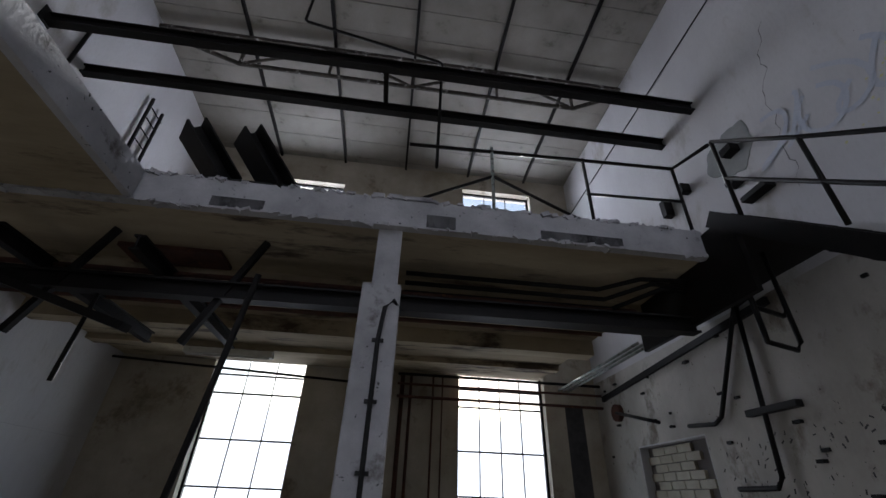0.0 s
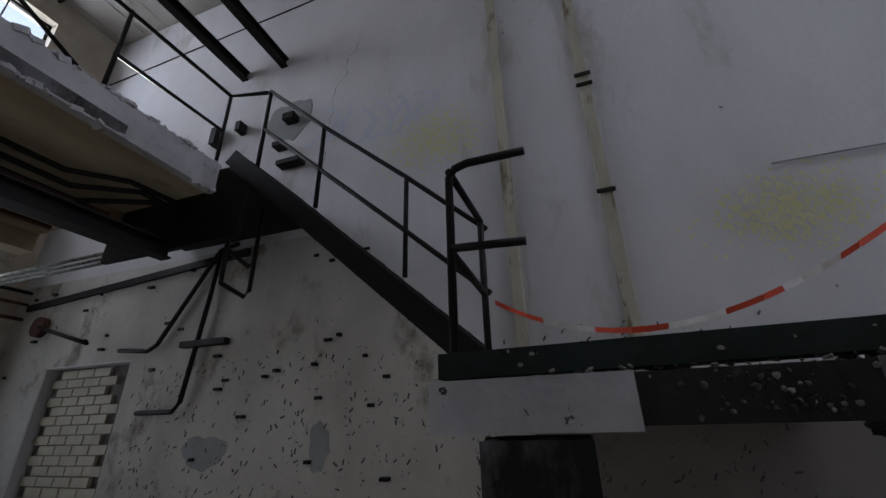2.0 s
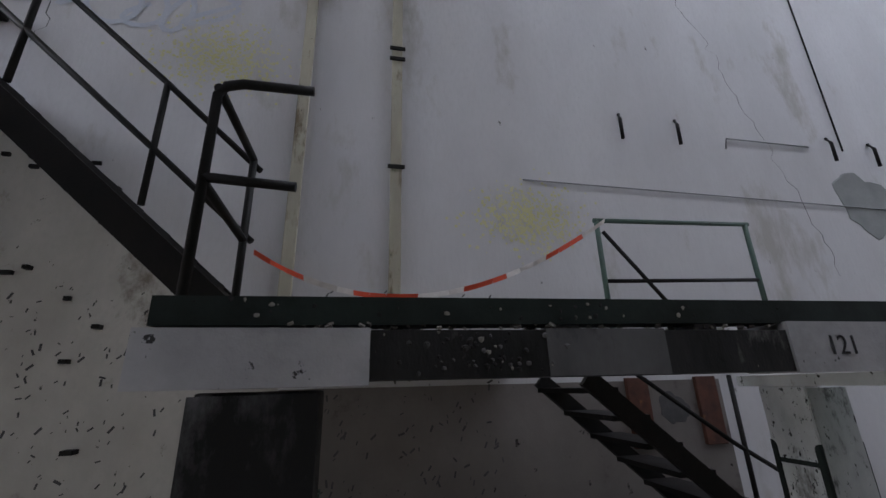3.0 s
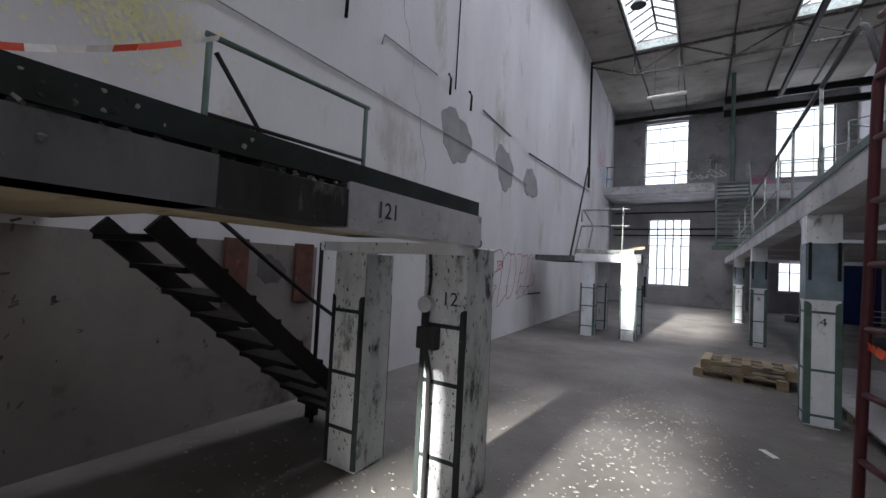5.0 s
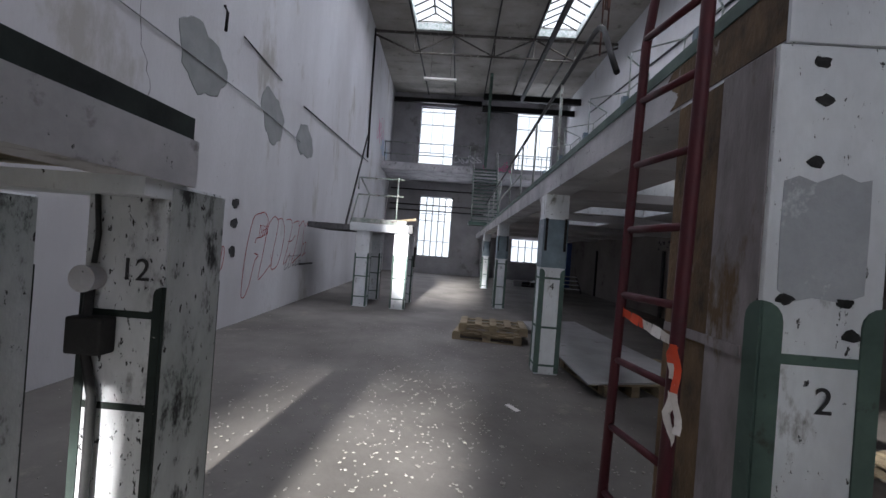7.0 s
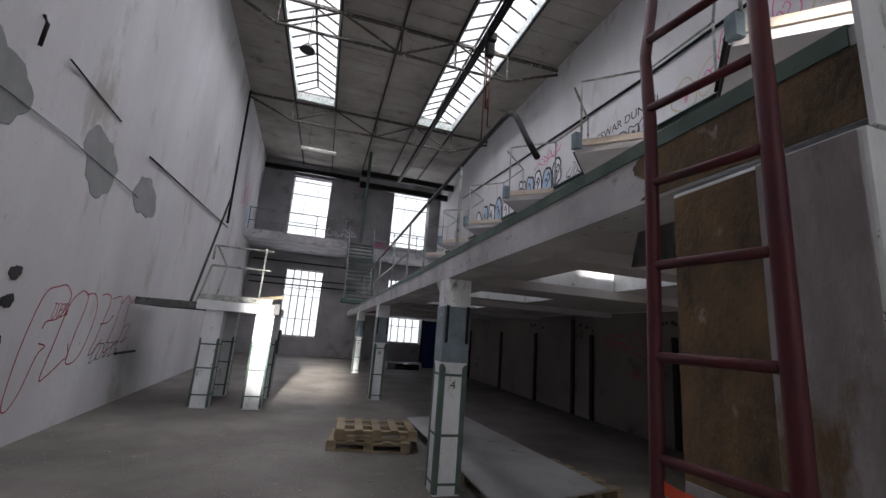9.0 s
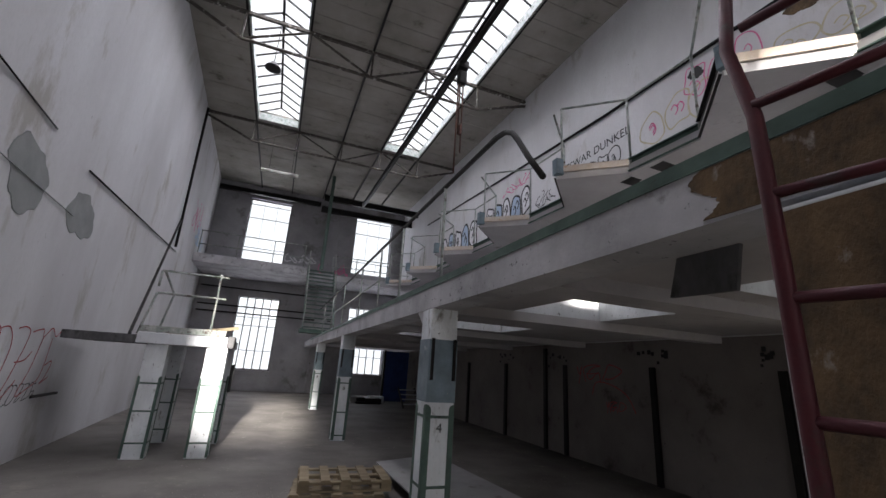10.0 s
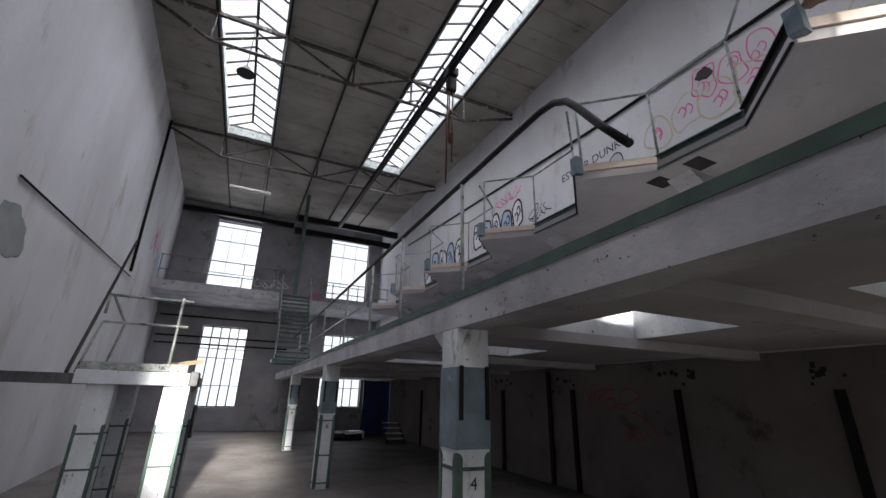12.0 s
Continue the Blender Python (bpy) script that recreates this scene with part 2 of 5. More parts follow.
def box(x0, x1, y0, y1, z0, z1, bevel=0.0):
    bm = boxes((min(x0, x1), max(x0, x1), min(y0, y1), max(y0, y1), min(z0, z1), max(z0, z1)))
    if bevel:
        bmesh.ops.bevel(bm, geom=bm.edges[:], offset=bevel, segments=2, affect="EDGES", profile=0.6)
    return bm


def along(a, b, w, h):
    """A bar with a rectangular section from a to b."""
    a, b = Vector(a), Vector(b)
    d = b - a
    q = d.to_track_quat("Y", "Z").to_matrix().to_4x4()
    bm = bmesh.new()
    add_box(bm, -w / 2, w / 2, 0, d.length, -h / 2, h / 2, Matrix.Translation(a) @ q)
    return bm


def add_tube(bm, pts, r, n=8):
    pts = [Vector(p) for p in pts]
    rings = []
    for i, p in enumerate(pts):
        d = (pts[min(i + 1, len(pts) - 1)] - pts[max(i - 1, 0)]).normalized()
        up = Vector((0, 0, 1)) if abs(d.z) < 0.9 else Vector((1, 0, 0))
        u = d.cross(up).normalized()
        v = d.cross(u)
        rings.append([bm.verts.new(p + r * (math.cos(6.2832 * k / n) * u + math.sin(6.2832 * k / n) * v)) for k in range(n)])
    for a, b in zip(rings, rings[1:]):
        for k in range(n):
            f = bm.faces.new((a[k], a[(k + 1) % n], b[(k + 1) % n], b[k]))
            f.smooth = True
    bm.faces.new(rings[0][::-1]), bm.faces.new(rings[-1])
    return bm


def tube(pts, r, n=8):
    return add_tube(bmesh.new(), pts, r, n)


def profile(a, b, shape):
    """A steel section: the outline, in width and height, drawn from a to b."""
    a, b = Vector(a), Vector(b)
    m = Matrix.Translation(a) @ (b - a).to_track_quat("Y", "Z").to_matrix().to_4x4()
    bm = prism(shape, 0, (b - a).length)
    bm.transform(m @ Matrix(((1, 0, 0, 0), (0, 0, 1, 0), (0, 1, 0, 0), (0, 0, 0, 1))))
    return bm


def ibeam(a, b, w, h, t=0.02):
    w, h, s = w / 2, h / 2, t / 2
    return profile(a, b, [(-w, -h), (w, -h), (w, -h + t), (s, -h + t), (s, h - t), (w, h - t), (w, h), (-w, h), (-w, h - t), (-s, h - t), (-s, -h + t), (-w, -h + t)])


def channel(a, b, w, h, t=0.015):
    w, h = w / 2, h / 2
    return profile(a, b, [(-w, -h), (w, -h), (w, -h + t), (-w + t, -h + t), (-w + t, h - t), (w, h - t), (w, h), (-w, h)])


def prism(poly, z0, z1):
    """An upright prism over a polygon in plan; z1 may be a function of x and y."""
    top = z1 if callable(z1) else (lambda x, y: z1)
    bm = bmesh.new()
    lo = [bm.verts.new((x, y, z0)) for x, y in poly]
    hi = [bm.verts.new((x, y, top(x, y))) for x, y in poly]
    n = len(poly)
    bm.faces.new(lo[::-1]), bm.faces.new(hi)
    for i in range(n):
        bm.faces.new((lo[i], lo[(i + 1) % n], hi[(i + 1) % n], hi[i]))
    return bm


def mesh_ob(name, bm, material):
    bmesh.ops.recalc_face_normals(bm, faces=bm.faces[:])
    me = bpy.data.meshes.new(name)
    bm.to_mesh(me)
    bm.free()
    me.materials.append(material)
    return new(name, me)


def part(name, bm, material, parent, label=""):
    ob = mesh_ob(name, bm, material)
    ob.parent = parent
    return tagged(ob, label)


def thing(name, label, category, at=(0, 0, 0), group=""):
    """An Empty at the thing's base; its parts are built in world places and hung under it."""
    ob = new(name)
    ob.location = at
    ob.empty_display_size = 0.1
    return tagged(ob, label, category, group)


def hang(name, bm, material, parent, label=""):
    """A part given in world places under an Empty that stands away from the origin."""
    ob = part(name, bm, material, parent, label)
    root = parent
    shift = Vector((0, 0, 0))
    while root:
        shift = shift + root.location
        root = root.parent
    ob.data.transform(Matrix.Translation(-shift))
    return ob


def setting(name, bm, material, label, category):
    return tagged(mesh_ob(name, bm, material), label, category, kind="structure")


def single(name, bm, material, label, category, group=""):
    return tagged(mesh_ob(name, bm, material), label, category, group)


def holed(u0, u1, z0, z1, holes, make):
    """Rectangles that fill u0..u1, z0..z1 but for the holes (u0, u1, z0, z1); make turns one into a box."""
    us = sorted({u0, u1, *[h[0] for h in holes], *[h[1] for h in holes]})
    zs = sorted({z0, z1, *[h[2] for h in holes], *[h[3] for h in holes]})
    out = []
    for a, b in zip(us, us[1:]):
        run = None
        for c, d in zip(zs, zs[1:]):
            inside = any(h[0] <= (a + b) / 2 <= h[1] and h[2] <= (c + d) / 2 <= h[3] for h in holes)
            if inside:
                if run:
                    out.append((a, b, *run))
                run = None
            else:
                run = (run[0], d) if run else (c, d)
        if run:
            out.append((a, b, *run))
    return boxes(*[make(*r) for r in out])


def roof_z(y):
    return 10.25 - 0.0387 * y


# ---- plan ----
X_W, X_E, Y_N, Y_S = -5.35, 4.6, 9.3, -27.0
X_SE = 5.5
PIERS = (-2.45, -6.5, -12.7, -19.0)


# ---- floor, walls, roof ----
floor = setting("floor", box(X_W - 0.4, 6.2, Y_S - 0.4, Y_N + 0.4, -0.25, 0.0), FLOORMAT, "dark dusty concrete floor with rubble and paint flakes", "floor")

N_WIN = [(-3.55, -1.72, 1.05, 4.22), (1.5, 3.42, 1.05, 4.22), (-3.6, -1.7, 6.3, 9.05), (1.55, 3.5, 6.3, 9.35)]
S_WIN = [(1.35, 3.45, 1.05, 4.85), (-4.75, -2.5, 1.1, 4.85), (1.55, 3.78, 6.87, 10.5), (-4.6, -2.3, 6.9, 10.6)]
wall_north = setting("wall_north", holed(X_W, X_E, 0, 10.1, N_WIN, lambda a, b, c, d: (a, b, Y_N, Y_N + 0.4, c, d)), GRIMY,
                     "stained cream plaster end wall with tall windows", "wall")
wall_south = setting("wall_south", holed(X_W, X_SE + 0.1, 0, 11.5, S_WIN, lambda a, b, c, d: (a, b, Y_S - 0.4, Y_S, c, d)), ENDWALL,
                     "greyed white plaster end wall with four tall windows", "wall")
DOOR_Y = (6.2, 7.95)
east = prism([(X_E, DOOR_Y[0]), (X_E, -8.0), (X_SE, Y_S), (X_SE + 0.4, Y_S), (X_E + 0.4, -8.0), (X_E + 0.4, DOOR_Y[0])], 0, lambda x, y: roof_z(y) + 0.1)
for a, b, c, d in ((DOOR_Y[1], Y_N + 0.4, 0, 9.95), (DOOR_Y[0], DOOR_Y[1], 2.68, 9.95)):
    add_box(east, X_E, X_E + 0.4, a, b, c, d)
wall_east = setting("wall_east", east, PLASTER, "tall white plaster side wall with stains and cement patches", "wall")
wall_west = setting("wall_west", box(X_W - 0.4, X_W, Y_S - 0.4, Y_N + 0.4, 2.5, 11.4), PLASTER, "long white plaster side wall above the mezzanine", "wall")
# Darker than the wall above: the mezzanine's shade is painted in.
wall_west_lower = setting("wall_west_lower", box(X_W - 0.4, X_W, Y_S - 0.4, -1.5, 0, 2.498), UNDERWALL, "grimy grey plaster side wall below the mezzanine, shade painted in", "wall")
wall_west_north = setting("wall_west_north", box(X_W - 0.4, X_W, -1.498, Y_N + 0.4, 0, 2.498), PLASTER, "stained white plaster side wall by the north windows", "wall")

# roof: slabs between purlins, with two ridge skylights
SKY = ((1.75, 3.3), (-3.5, -1.85))
SKY_Y = (-18.6, -1.6)
roof = bmesh.new()
PURLINS = (X_W - 0.4, -3.55, -1.8, -0.1, 1.7, 3.36, 6.0)
n_slab = 62
for i in range(n_slab):
    y0 = Y_N + 0.4 - i * 0.604
    y1 = y0 - 0.59
    for a, b in zip(PURLINS, PURLINS[1:]):
        if SKY_Y[0] < (y0 + y1) / 2 < SKY_Y[1] and any(a < (s[0] + s[1]) / 2 < b for s in SKY):
            continue
        sag = random.uniform(0, 0.012)
        zs = (roof_z(y0) + sag, roof_z(y1) + sag)
        vs = [roof.verts.new(p) for p in ((a, y0, zs[0]), (b, y0, zs[0]), (b, y1, zs[1]), (a, y1, zs[1]))]
        up = [roof.verts.new(v.co + Vector((0, 0, 0.16))) for v in vs]
        roof.faces.new(vs), roof.faces.new(up[::-1])
        for k in range(4):
            roof.faces.new((vs[k], vs[(k + 1) % 4], up[(k + 1) % 4], up[k]))
for a, b in ((X_W - 0.4, -3.5), (-1.85, 1.75), (3.3, 6.0)):
    vs = [(x, y, roof_z(y) + z) for z in (0.16, 0.3) for y in (Y_S - 0.5, Y_N + 0.5) for x in (a, b)]
    q = [roof.verts.new(p) for p in vs]
    for f in ((0, 2, 3, 1), (4, 5, 7, 6), (0, 1, 5, 4), (1, 3, 7, 5), (3, 2, 6, 7), (2, 0, 4, 6)):
        roof.faces.new([q[i] for i in f])
for a, b in SKY:
    for c, d in ((Y_S - 0.5, SKY_Y[0]), (SKY_Y[1], Y_N + 0.5)):
        q = [roof.verts.new((x, y, roof_z(y) + z)) for z in (0.16, 0.3) for y in (c, d) for x in (a, b)]
        for f in ((0, 2, 3, 1), (4, 5, 7, 6), (0, 1, 5, 4), (1, 3, 7, 5), (3, 2, 6, 7), (2, 0, 4, 6)):
            roof.faces.new([q[i] for i in f])
ceiling = setting("ceiling", roof, ROOFMAT, "grey concrete slab roof between dark purlins", "ceiling")
for x in PURLINS[1:-1]:
    setting("trim", along((x, Y_N, roof_z(Y_N) - 0.03), (x, Y_S, roof_z(Y_S) - 0.03), 0.055, 0.1), STEEL, "dark flaking steel purlin under the roof slabs", "purlin")


def skylight(x0, x1):
    t = thing("skylight", "long ridged wired-glass roof light with rusty bars", "skylight", group="roof lights")
    xm, rise = (x0 + x1) / 2, 0.42
    part("kerb", along((x0, SKY_Y[0], roof_z(SKY_Y[0]) + 0.08), (x0, SKY_Y[1], roof_z(SKY_Y[1]) + 0.08), 0.05, 0.3), FLAKY, t, "flaking white kerb")
    part("kerb", along((x1, SKY_Y[0], roof_z(SKY_Y[0]) + 0.08), (x1, SKY_Y[1], roof_z(SKY_Y[1]) + 0.08), 0.05, 0.3), FLAKY, t, "flaking white kerb")
    part("ridge", along((xm, SKY_Y[0], roof_z(SKY_Y[0]) + 0.2 + rise), (xm, SKY_Y[1], roof_z(SKY_Y[1]) + 0.2 + rise), 0.07, 0.07), STEEL, t)
    for ye in SKY_Y:
        z = roof_z(ye) + 0.2
        part("end_kerb", box(x0, x1, ye - 0.02, ye + 0.02, z - 0.3, z), FLAKY, t, "flaking white end kerb")
        bm = bmesh.new()
        bm.faces.new([bm.verts.new(p) for p in ((x0, ye, z), (x1, ye, z), (xm, ye, z + rise))])
        part("end_glass", bm, GLASS, t, "dusty gable glass").visible_shadow = False
    n = 28
    step = (SKY_Y[1] - SKY_Y[0]) / n
    bar = pane = None
    for i in range(n + 1):
        y = SKY_Y[0] + i * step
        z = roof_z(y) + 0.2
        for xs in (x0, x1):
            part("glazing_bar", along((xs, y, z), (xm, y, z + rise), 0.03, 0.05), STEEL, t)
            if i < n:
                y2 = y + step
                zz = roof_z(y2) + 0.2
                bm = bmesh.new()
                bm.faces.new([bm.verts.new(p) for p in ((xs, y, z + 0.02), (xm, y, z + rise + 0.02), (xm, y2, zz + rise + 0.02), (xs, y2, zz + 0.02))])
                part("pane", bm, GLASS, t).visible_shadow = False
    return t


for s in SKY:
    skylight(*s)


def truss(y):
    t = thing("roof_truss", "lattice steel roof truss with flaking pale paint", "truss", group="roof trusses")
    z = roof_z(y) - 0.12
    zb = z - 0.85
    xe = X_E if y > -8 else X_E + (X_SE - X_E) * (-8 - y) / 19
    part("top_chord", along((X_W, y, z), (xe, y, z), 0.08, 0.09), TRUSSPAINT, t)
    nodes = [X_W, -3.55, -1.8, -0.1, 1.7, 3.36, xe]
    part("bottom_chord", tube([(X_W, y, z - 0.15), (-3.55, y, zb), (-1.8, y, zb), (1.7, y, zb), (3.36, y, zb), (xe, y, z - 0.15)], 0.045, 6), TRUSSPAINT, t)
    for x in nodes[1:-1]:
        part("upright", along((x, y, zb), (x, y, z), 0.05, 0.05), TRUSSPAINT, t)
    for a, b, up in ((-3.55, -1.8, 1), (-1.8, -0.1, 0), (-0.1, 1.7, 1), (1.7, 3.36, 0)):
        part("diagonal", tube([(a, y, zb if up else z), (b, y, z if up else zb)], 0.034, 6), TRUSSPAINT, t)
    return t


for y in (5.9, -0.3, -6.5, -12.7, -18.9):
    truss(y)


def window(name, u0, u1, z0, z1, y, sign, cols, rows, label, bar=0.011):
    """Steel sash in an opening of an end wall; sign points into the room."""
    t = tagged(new(name), label, "window", kind="structure")
    yf = y - sign * 0.22
    f = 0.05
    part("window_frame", boxes((u0, u0 + f, yf - 0.03, yf + 0.03, z0, z1), (u1 - f, u1, yf - 0.03, yf + 0.03, z0, z1),
                               (u0 + f, u1 - f, yf - 0.03, yf + 0.03, z0, z0 + f), (u0 + f, u1 - f, yf - 0.03, yf + 0.03, z1 - f, z1)), STEEL, t)
    part("window_sill", box(u0 - 0.06, u1 + 0.06, y - sign * 0.19, y + sign * 0.06, z0 - 0.05, z0 - 0.002), CONCRETE, t)
    zr = [z0 + f + (z1 - z0 - 2 * f) * r for r in rows]
    for z in zr[1:-1]:
        part("transom", box(u0 + f, u1 - f, yf - 0.02, yf + 0.02, z - 0.016, z + 0.016), STEEL, t)
    us = [u0 + f + (u1 - u0 - 2 * f) * k / cols for k in range(cols + 1)]
    for z, z2 in zip(zr, zr[1:]):
        for u, u2 in zip(us, us[1:]):
            part("pane", box(u + 0.004, u2 - 0.004, yf - 0.004, yf + 0.004, z + 0.017, z2 - 0.017), GLASS, t).visible_shadow = False
    for u in us[1:-1]:
        part("glazing_bar", box(u - bar, u + bar, yf - 0.015, yf + 0.015, z0 + f, z1 - f), STEEL, t)
    return t


k = 0
for h, cols in zip(N_WIN, (3, 4, 3, 3)):
    k += 1
    window("window_%d" % k, *h, Y_N, -1, cols, (0, 0.24, 0.5, 0.78, 0.9, 1) if h[2] < 5 else (0, 0.5, 0.8, 1), "tall steel-framed window glaring with daylight")
for h, cols in zip(S_WIN, (5, 5, 3, 3)):
    k += 1
    window("window_%d" % k, *h, Y_S, 1, cols, (0, 0.25, 0.6, 0.72, 0.86, 1) if h[2] < 5 else (0, 0.2, 0.7, 0.93, 1), "tall steel-framed window glaring with daylight", 0.026 if h[2] < 5 else 0.008)

# daylight that comes in through the openings
for h in N_WIN:
    daylight("window_light", ((h[0] + h[1]) / 2, Y_N + 0.45, (h[2] + h[3]) / 2), ((h[0] + h[1]) / 2, 0, (h[2] + h[3]) / 2), h[1] - h[0], h[3] - h[2], NPOW if h[2] < 5 else NHIGH)
for h in S_WIN:
    daylight("window_light", ((h[0] + h[1]) / 2, Y_S - 0.45, (h[2] + h[3]) / 2), ((h[0] + h[1]) / 2, 0, (h[2] + h[3]) / 2), h[1] - h[0], h[3] - h[2], SPOW)
for a, b in SKY:
    ym = sum(SKY_Y) / 2
    daylight("skylight_light", ((a + b) / 2, ym, roof_z(ym) + 1.0), ((a + b) / 2, ym + 0.0001, 0), b - a, SKY_Y[1] - SKY_Y[0], SKYPOW)
# glowing white backdrops for the overcast distance seen through the openings
setting("backdrop", box(-60, 60, Y_N + 60, Y_N + 60.2, -0.15, 13.0), YARDHAZE, "glaring white haze outside the windows", "backdrop")
setting("backdrop", box(-8, 8, Y_S - 2.25, Y_S - 2.2, -0.1, 12.5), HAZE, "glaring white haze outside the windows", "backdrop")
# Added sheets reach 13 m north to keep direct sun off the roof lights.
for a, b in SKY:
    setting("backdrop", box(a - 2.4, b + 2.4, SKY_Y[0] - 9, SKY_Y[1] + 13, 13.0, 13.05), HAZE, "glowing white backdrop above the roof light, extended to block sun", "backdrop")


def east_x(y):
    return X_E if y > -8 else X_E + (X_SE - X_E) * (-8 - y) / 19


# ---- west mezzanine ----
XB0, XB1 = -0.56, -0.25
BEAM = (2.38, 2.68)
WELLS = [(-2.95, -1.5, -6.95, -5.7), (-2.95, -1.5, -9.75, -8.6), (-2.95, -1.5, -12.7, -11.5), (-3.1, -2.0, -4.5, -3.5)]
holes = [(w[2], w[3], w[0], w[1]) for w in WELLS]
mezz = holed(Y_S, -2.45, X_W, XB0, holes, lambda a, b, c, d: (c, d, a, b, 2.52, 2.68))
mezzanine = setting("mezzanine_floor", mezz, DULL, "grey concrete mezzanine slab with square light wells", "mezzanine")
edge = setting("mezzanine_beam", box(XB0, XB1, Y_S, -2.46, *BEAM), CONCRETE,
               "white painted concrete edge beam, chipped at the end", "beam")
rag = random.Random(17)
ragged = [(-2.47, BEAM[0] + 0.004), (-2.47, BEAM[1] - 0.064)] + [(-3.32 - 0.06 * math.sin(k * 0.23) - 0.02 * rag.random(), BEAM[1] - 0.064 - 0.0078 * k) for k in range(29)]
bm = prism(ragged, XB1 - 0.004, XB1 + 0.005)
bm.transform(Matrix(((0, 0, 1, 0), (1, 0, 0, 0), (0, 1, 0, 0), (0, 0, 0, 1))))
part("stained_end", bm, BROWN, edge, "brown stained beam end")
part("edge_angle", boxes((XB1 - 0.1, XB1 + 0.008, -22.5, -2.5, 2.682, 2.692), (XB1 + 0.0015, XB1 + 0.009, -22.5, -2.5, 2.62, 2.682)), GREEN, edge, "green steel edge angle")
for y in (-4.9, -7.0, -10.2, -13.4, -16.6, -19.8):
    setting("mezzanine_rib", box(X_W, XB0, y - 0.12, y + 0.12, 2.4, 2.52), DULL, "grey concrete rib below the slab", "beam")
for w in WELLS:
    t = thing("light_well", "whitewashed concrete kerb round a square light well", "light well", ((w[0] + w[1]) / 2, (w[2] + w[3]) / 2, 2.68), "light wells")
    for b in ((w[0] - 0.08, w[0], w[2], w[3]), (w[1], w[1] + 0.08, w[2], w[3]), (w[0] - 0.08, w[1] + 0.08, w[2] - 0.08, w[2]), (w[0] - 0.08, w[1] + 0.08, w[3], w[3] + 0.08)):
        hang("kerb", box(*b, 2.68, 3.05), PILLARW, t)
    for b in ((w[0], w[0] + 0.006, w[2], w[3]), (w[1] - 0.006, w[1], w[2], w[3]), (w[0] + 0.007, w[1] - 0.007, w[2], w[2] + 0.006), (w[0] + 0.007, w[1] - 0.007, w[3] - 0.006, w[3])):
        hang("reveal", box(*b, 2.522, 3.0), PILLARW, t, "whitewashed inner face")


def text(body, size, m, material, parent, name="number"):
    cu = bpy.data.curves.new(name, "FONT")
    cu.body, cu.size, cu.align_x, cu.align_y, cu.extrude = body, size, "CENTER", "CENTER", 0.001
    cu.materials.append(material)
    ob = new(name, cu)
    ob.parent = parent
    ob.matrix_basis = m
    return ob


def corner_guard(x, y, sx, sy, w, h):
    """A steel angle on a corner, its two leaves rounded at the top; sx and sy point along the faces."""
    leaf = [(0, 0.02), (w, 0.02), (w, h - w)] + [(w * math.cos(a), h - w + w * math.sin(a)) for a in (0.4, 0.8, 1.2)] + [(0, h)]
    bm = bmesh.new()
    for along_x in (True, False):
        rings = []
        for off in (-0.002, 0.007):
            rings.append([bm.verts.new((x + sx * u - (0 if along_x else sx * off), y + (0 if not along_x else -sy * off), z) if along_x else (x - sx * off, y + sy * u, z)) for u, z in leaf])
        n = len(leaf)
        bm.faces.new(rings[0]), bm.faces.new(rings[1][::-1])
        for k in range(n):
            bm.faces.new((rings[0][k], rings[1][k], rings[1][(k + 1) % n], rings[0][(k + 1) % n]))
    return bm


def pillar(x0, x1, y0, y1, h, number, label, plate=True, head=0.0, face=1, bands=(0.3, 0.85, 1.3), num_at=(0.0, 1.16), skin=None, guard=None):
    """A square pier with green corner strips and bands; face is the sign of the y side that carries the number."""
    t = thing("pillar", label, "pillar", ((x0 + x1) / 2, (y0 + y1) / 2, 0), "concrete pillars")
    hang("shaft", box(x0, x1, y0, y1, 0, h, 0.012), skin or PILLARW, t)
    top = bands[-1] + 0.02
    w = 0.055 if h > 2 else 0.035
    for xs in (x0, x1):
        for ys in (y0, y1):
            hang("corner_guard", corner_guard(xs, ys, 1 if xs == x0 else -1, 1 if ys == y0 else -1, w, top + 0.1), guard or GREEN, t)
    for z in bands:
        hang("band", box(x0 - 0.004, x1 + 0.004, y0 - 0.004, y1 + 0.004, z - 0.014, z + 0.014), guard or GREEN, t)
    if plate:
        hang("cladding_plate", box(x0 - 0.006, x1 + 0.006, y0 - 0.006, y1 + 0.006, top + 0.12, h - 0.33), TEAL, t, "blue-grey steel cladding")
        yy = y1 + 0.02 if face > 0 else y0 - 0.02
        for xs in (x0 + 0.03, x1 - 0.03):
            hang("strap", box(xs - 0.015, xs + 0.015, yy - 0.012, yy + 0.012, h - 0.75, h - 0.32), STEEL, t)
    if head:
        bm = prism([(y0 - 0.008, 0), (y0 - 0.008, head), (y0 - head * 1.4, head)], x0 + 0.01, x1 - 0.01)
        bm.transform(Matrix(((0, 0, 1, 0), (1, 0, 0, 0), (0, 1, 0, h - head), (0, 0, 0, 1))))
        hang("haunch", bm, CONCRETE, t)
    if number:
        yy = y1 + 0.006 if face > 0 else y0 - 0.006
        xc = (x0 + x1) / 2
        m = pose(num_at[0], yy - (y0 + y1) / 2, num_at[1], 90, 0, 180 if face > 0 else 0)
        text(number, 0.13, m, INK, t)
    return t


for y, num in zip(PIERS[1:], ("4", "6", "8")):
    pillar(XB0, XB1, y - 0.31, y, BEAM[0], num, "white concrete pillar %s with green edges and steel cladding" % num, head=0.16, bands=(0.12, 0.62, 1.27))

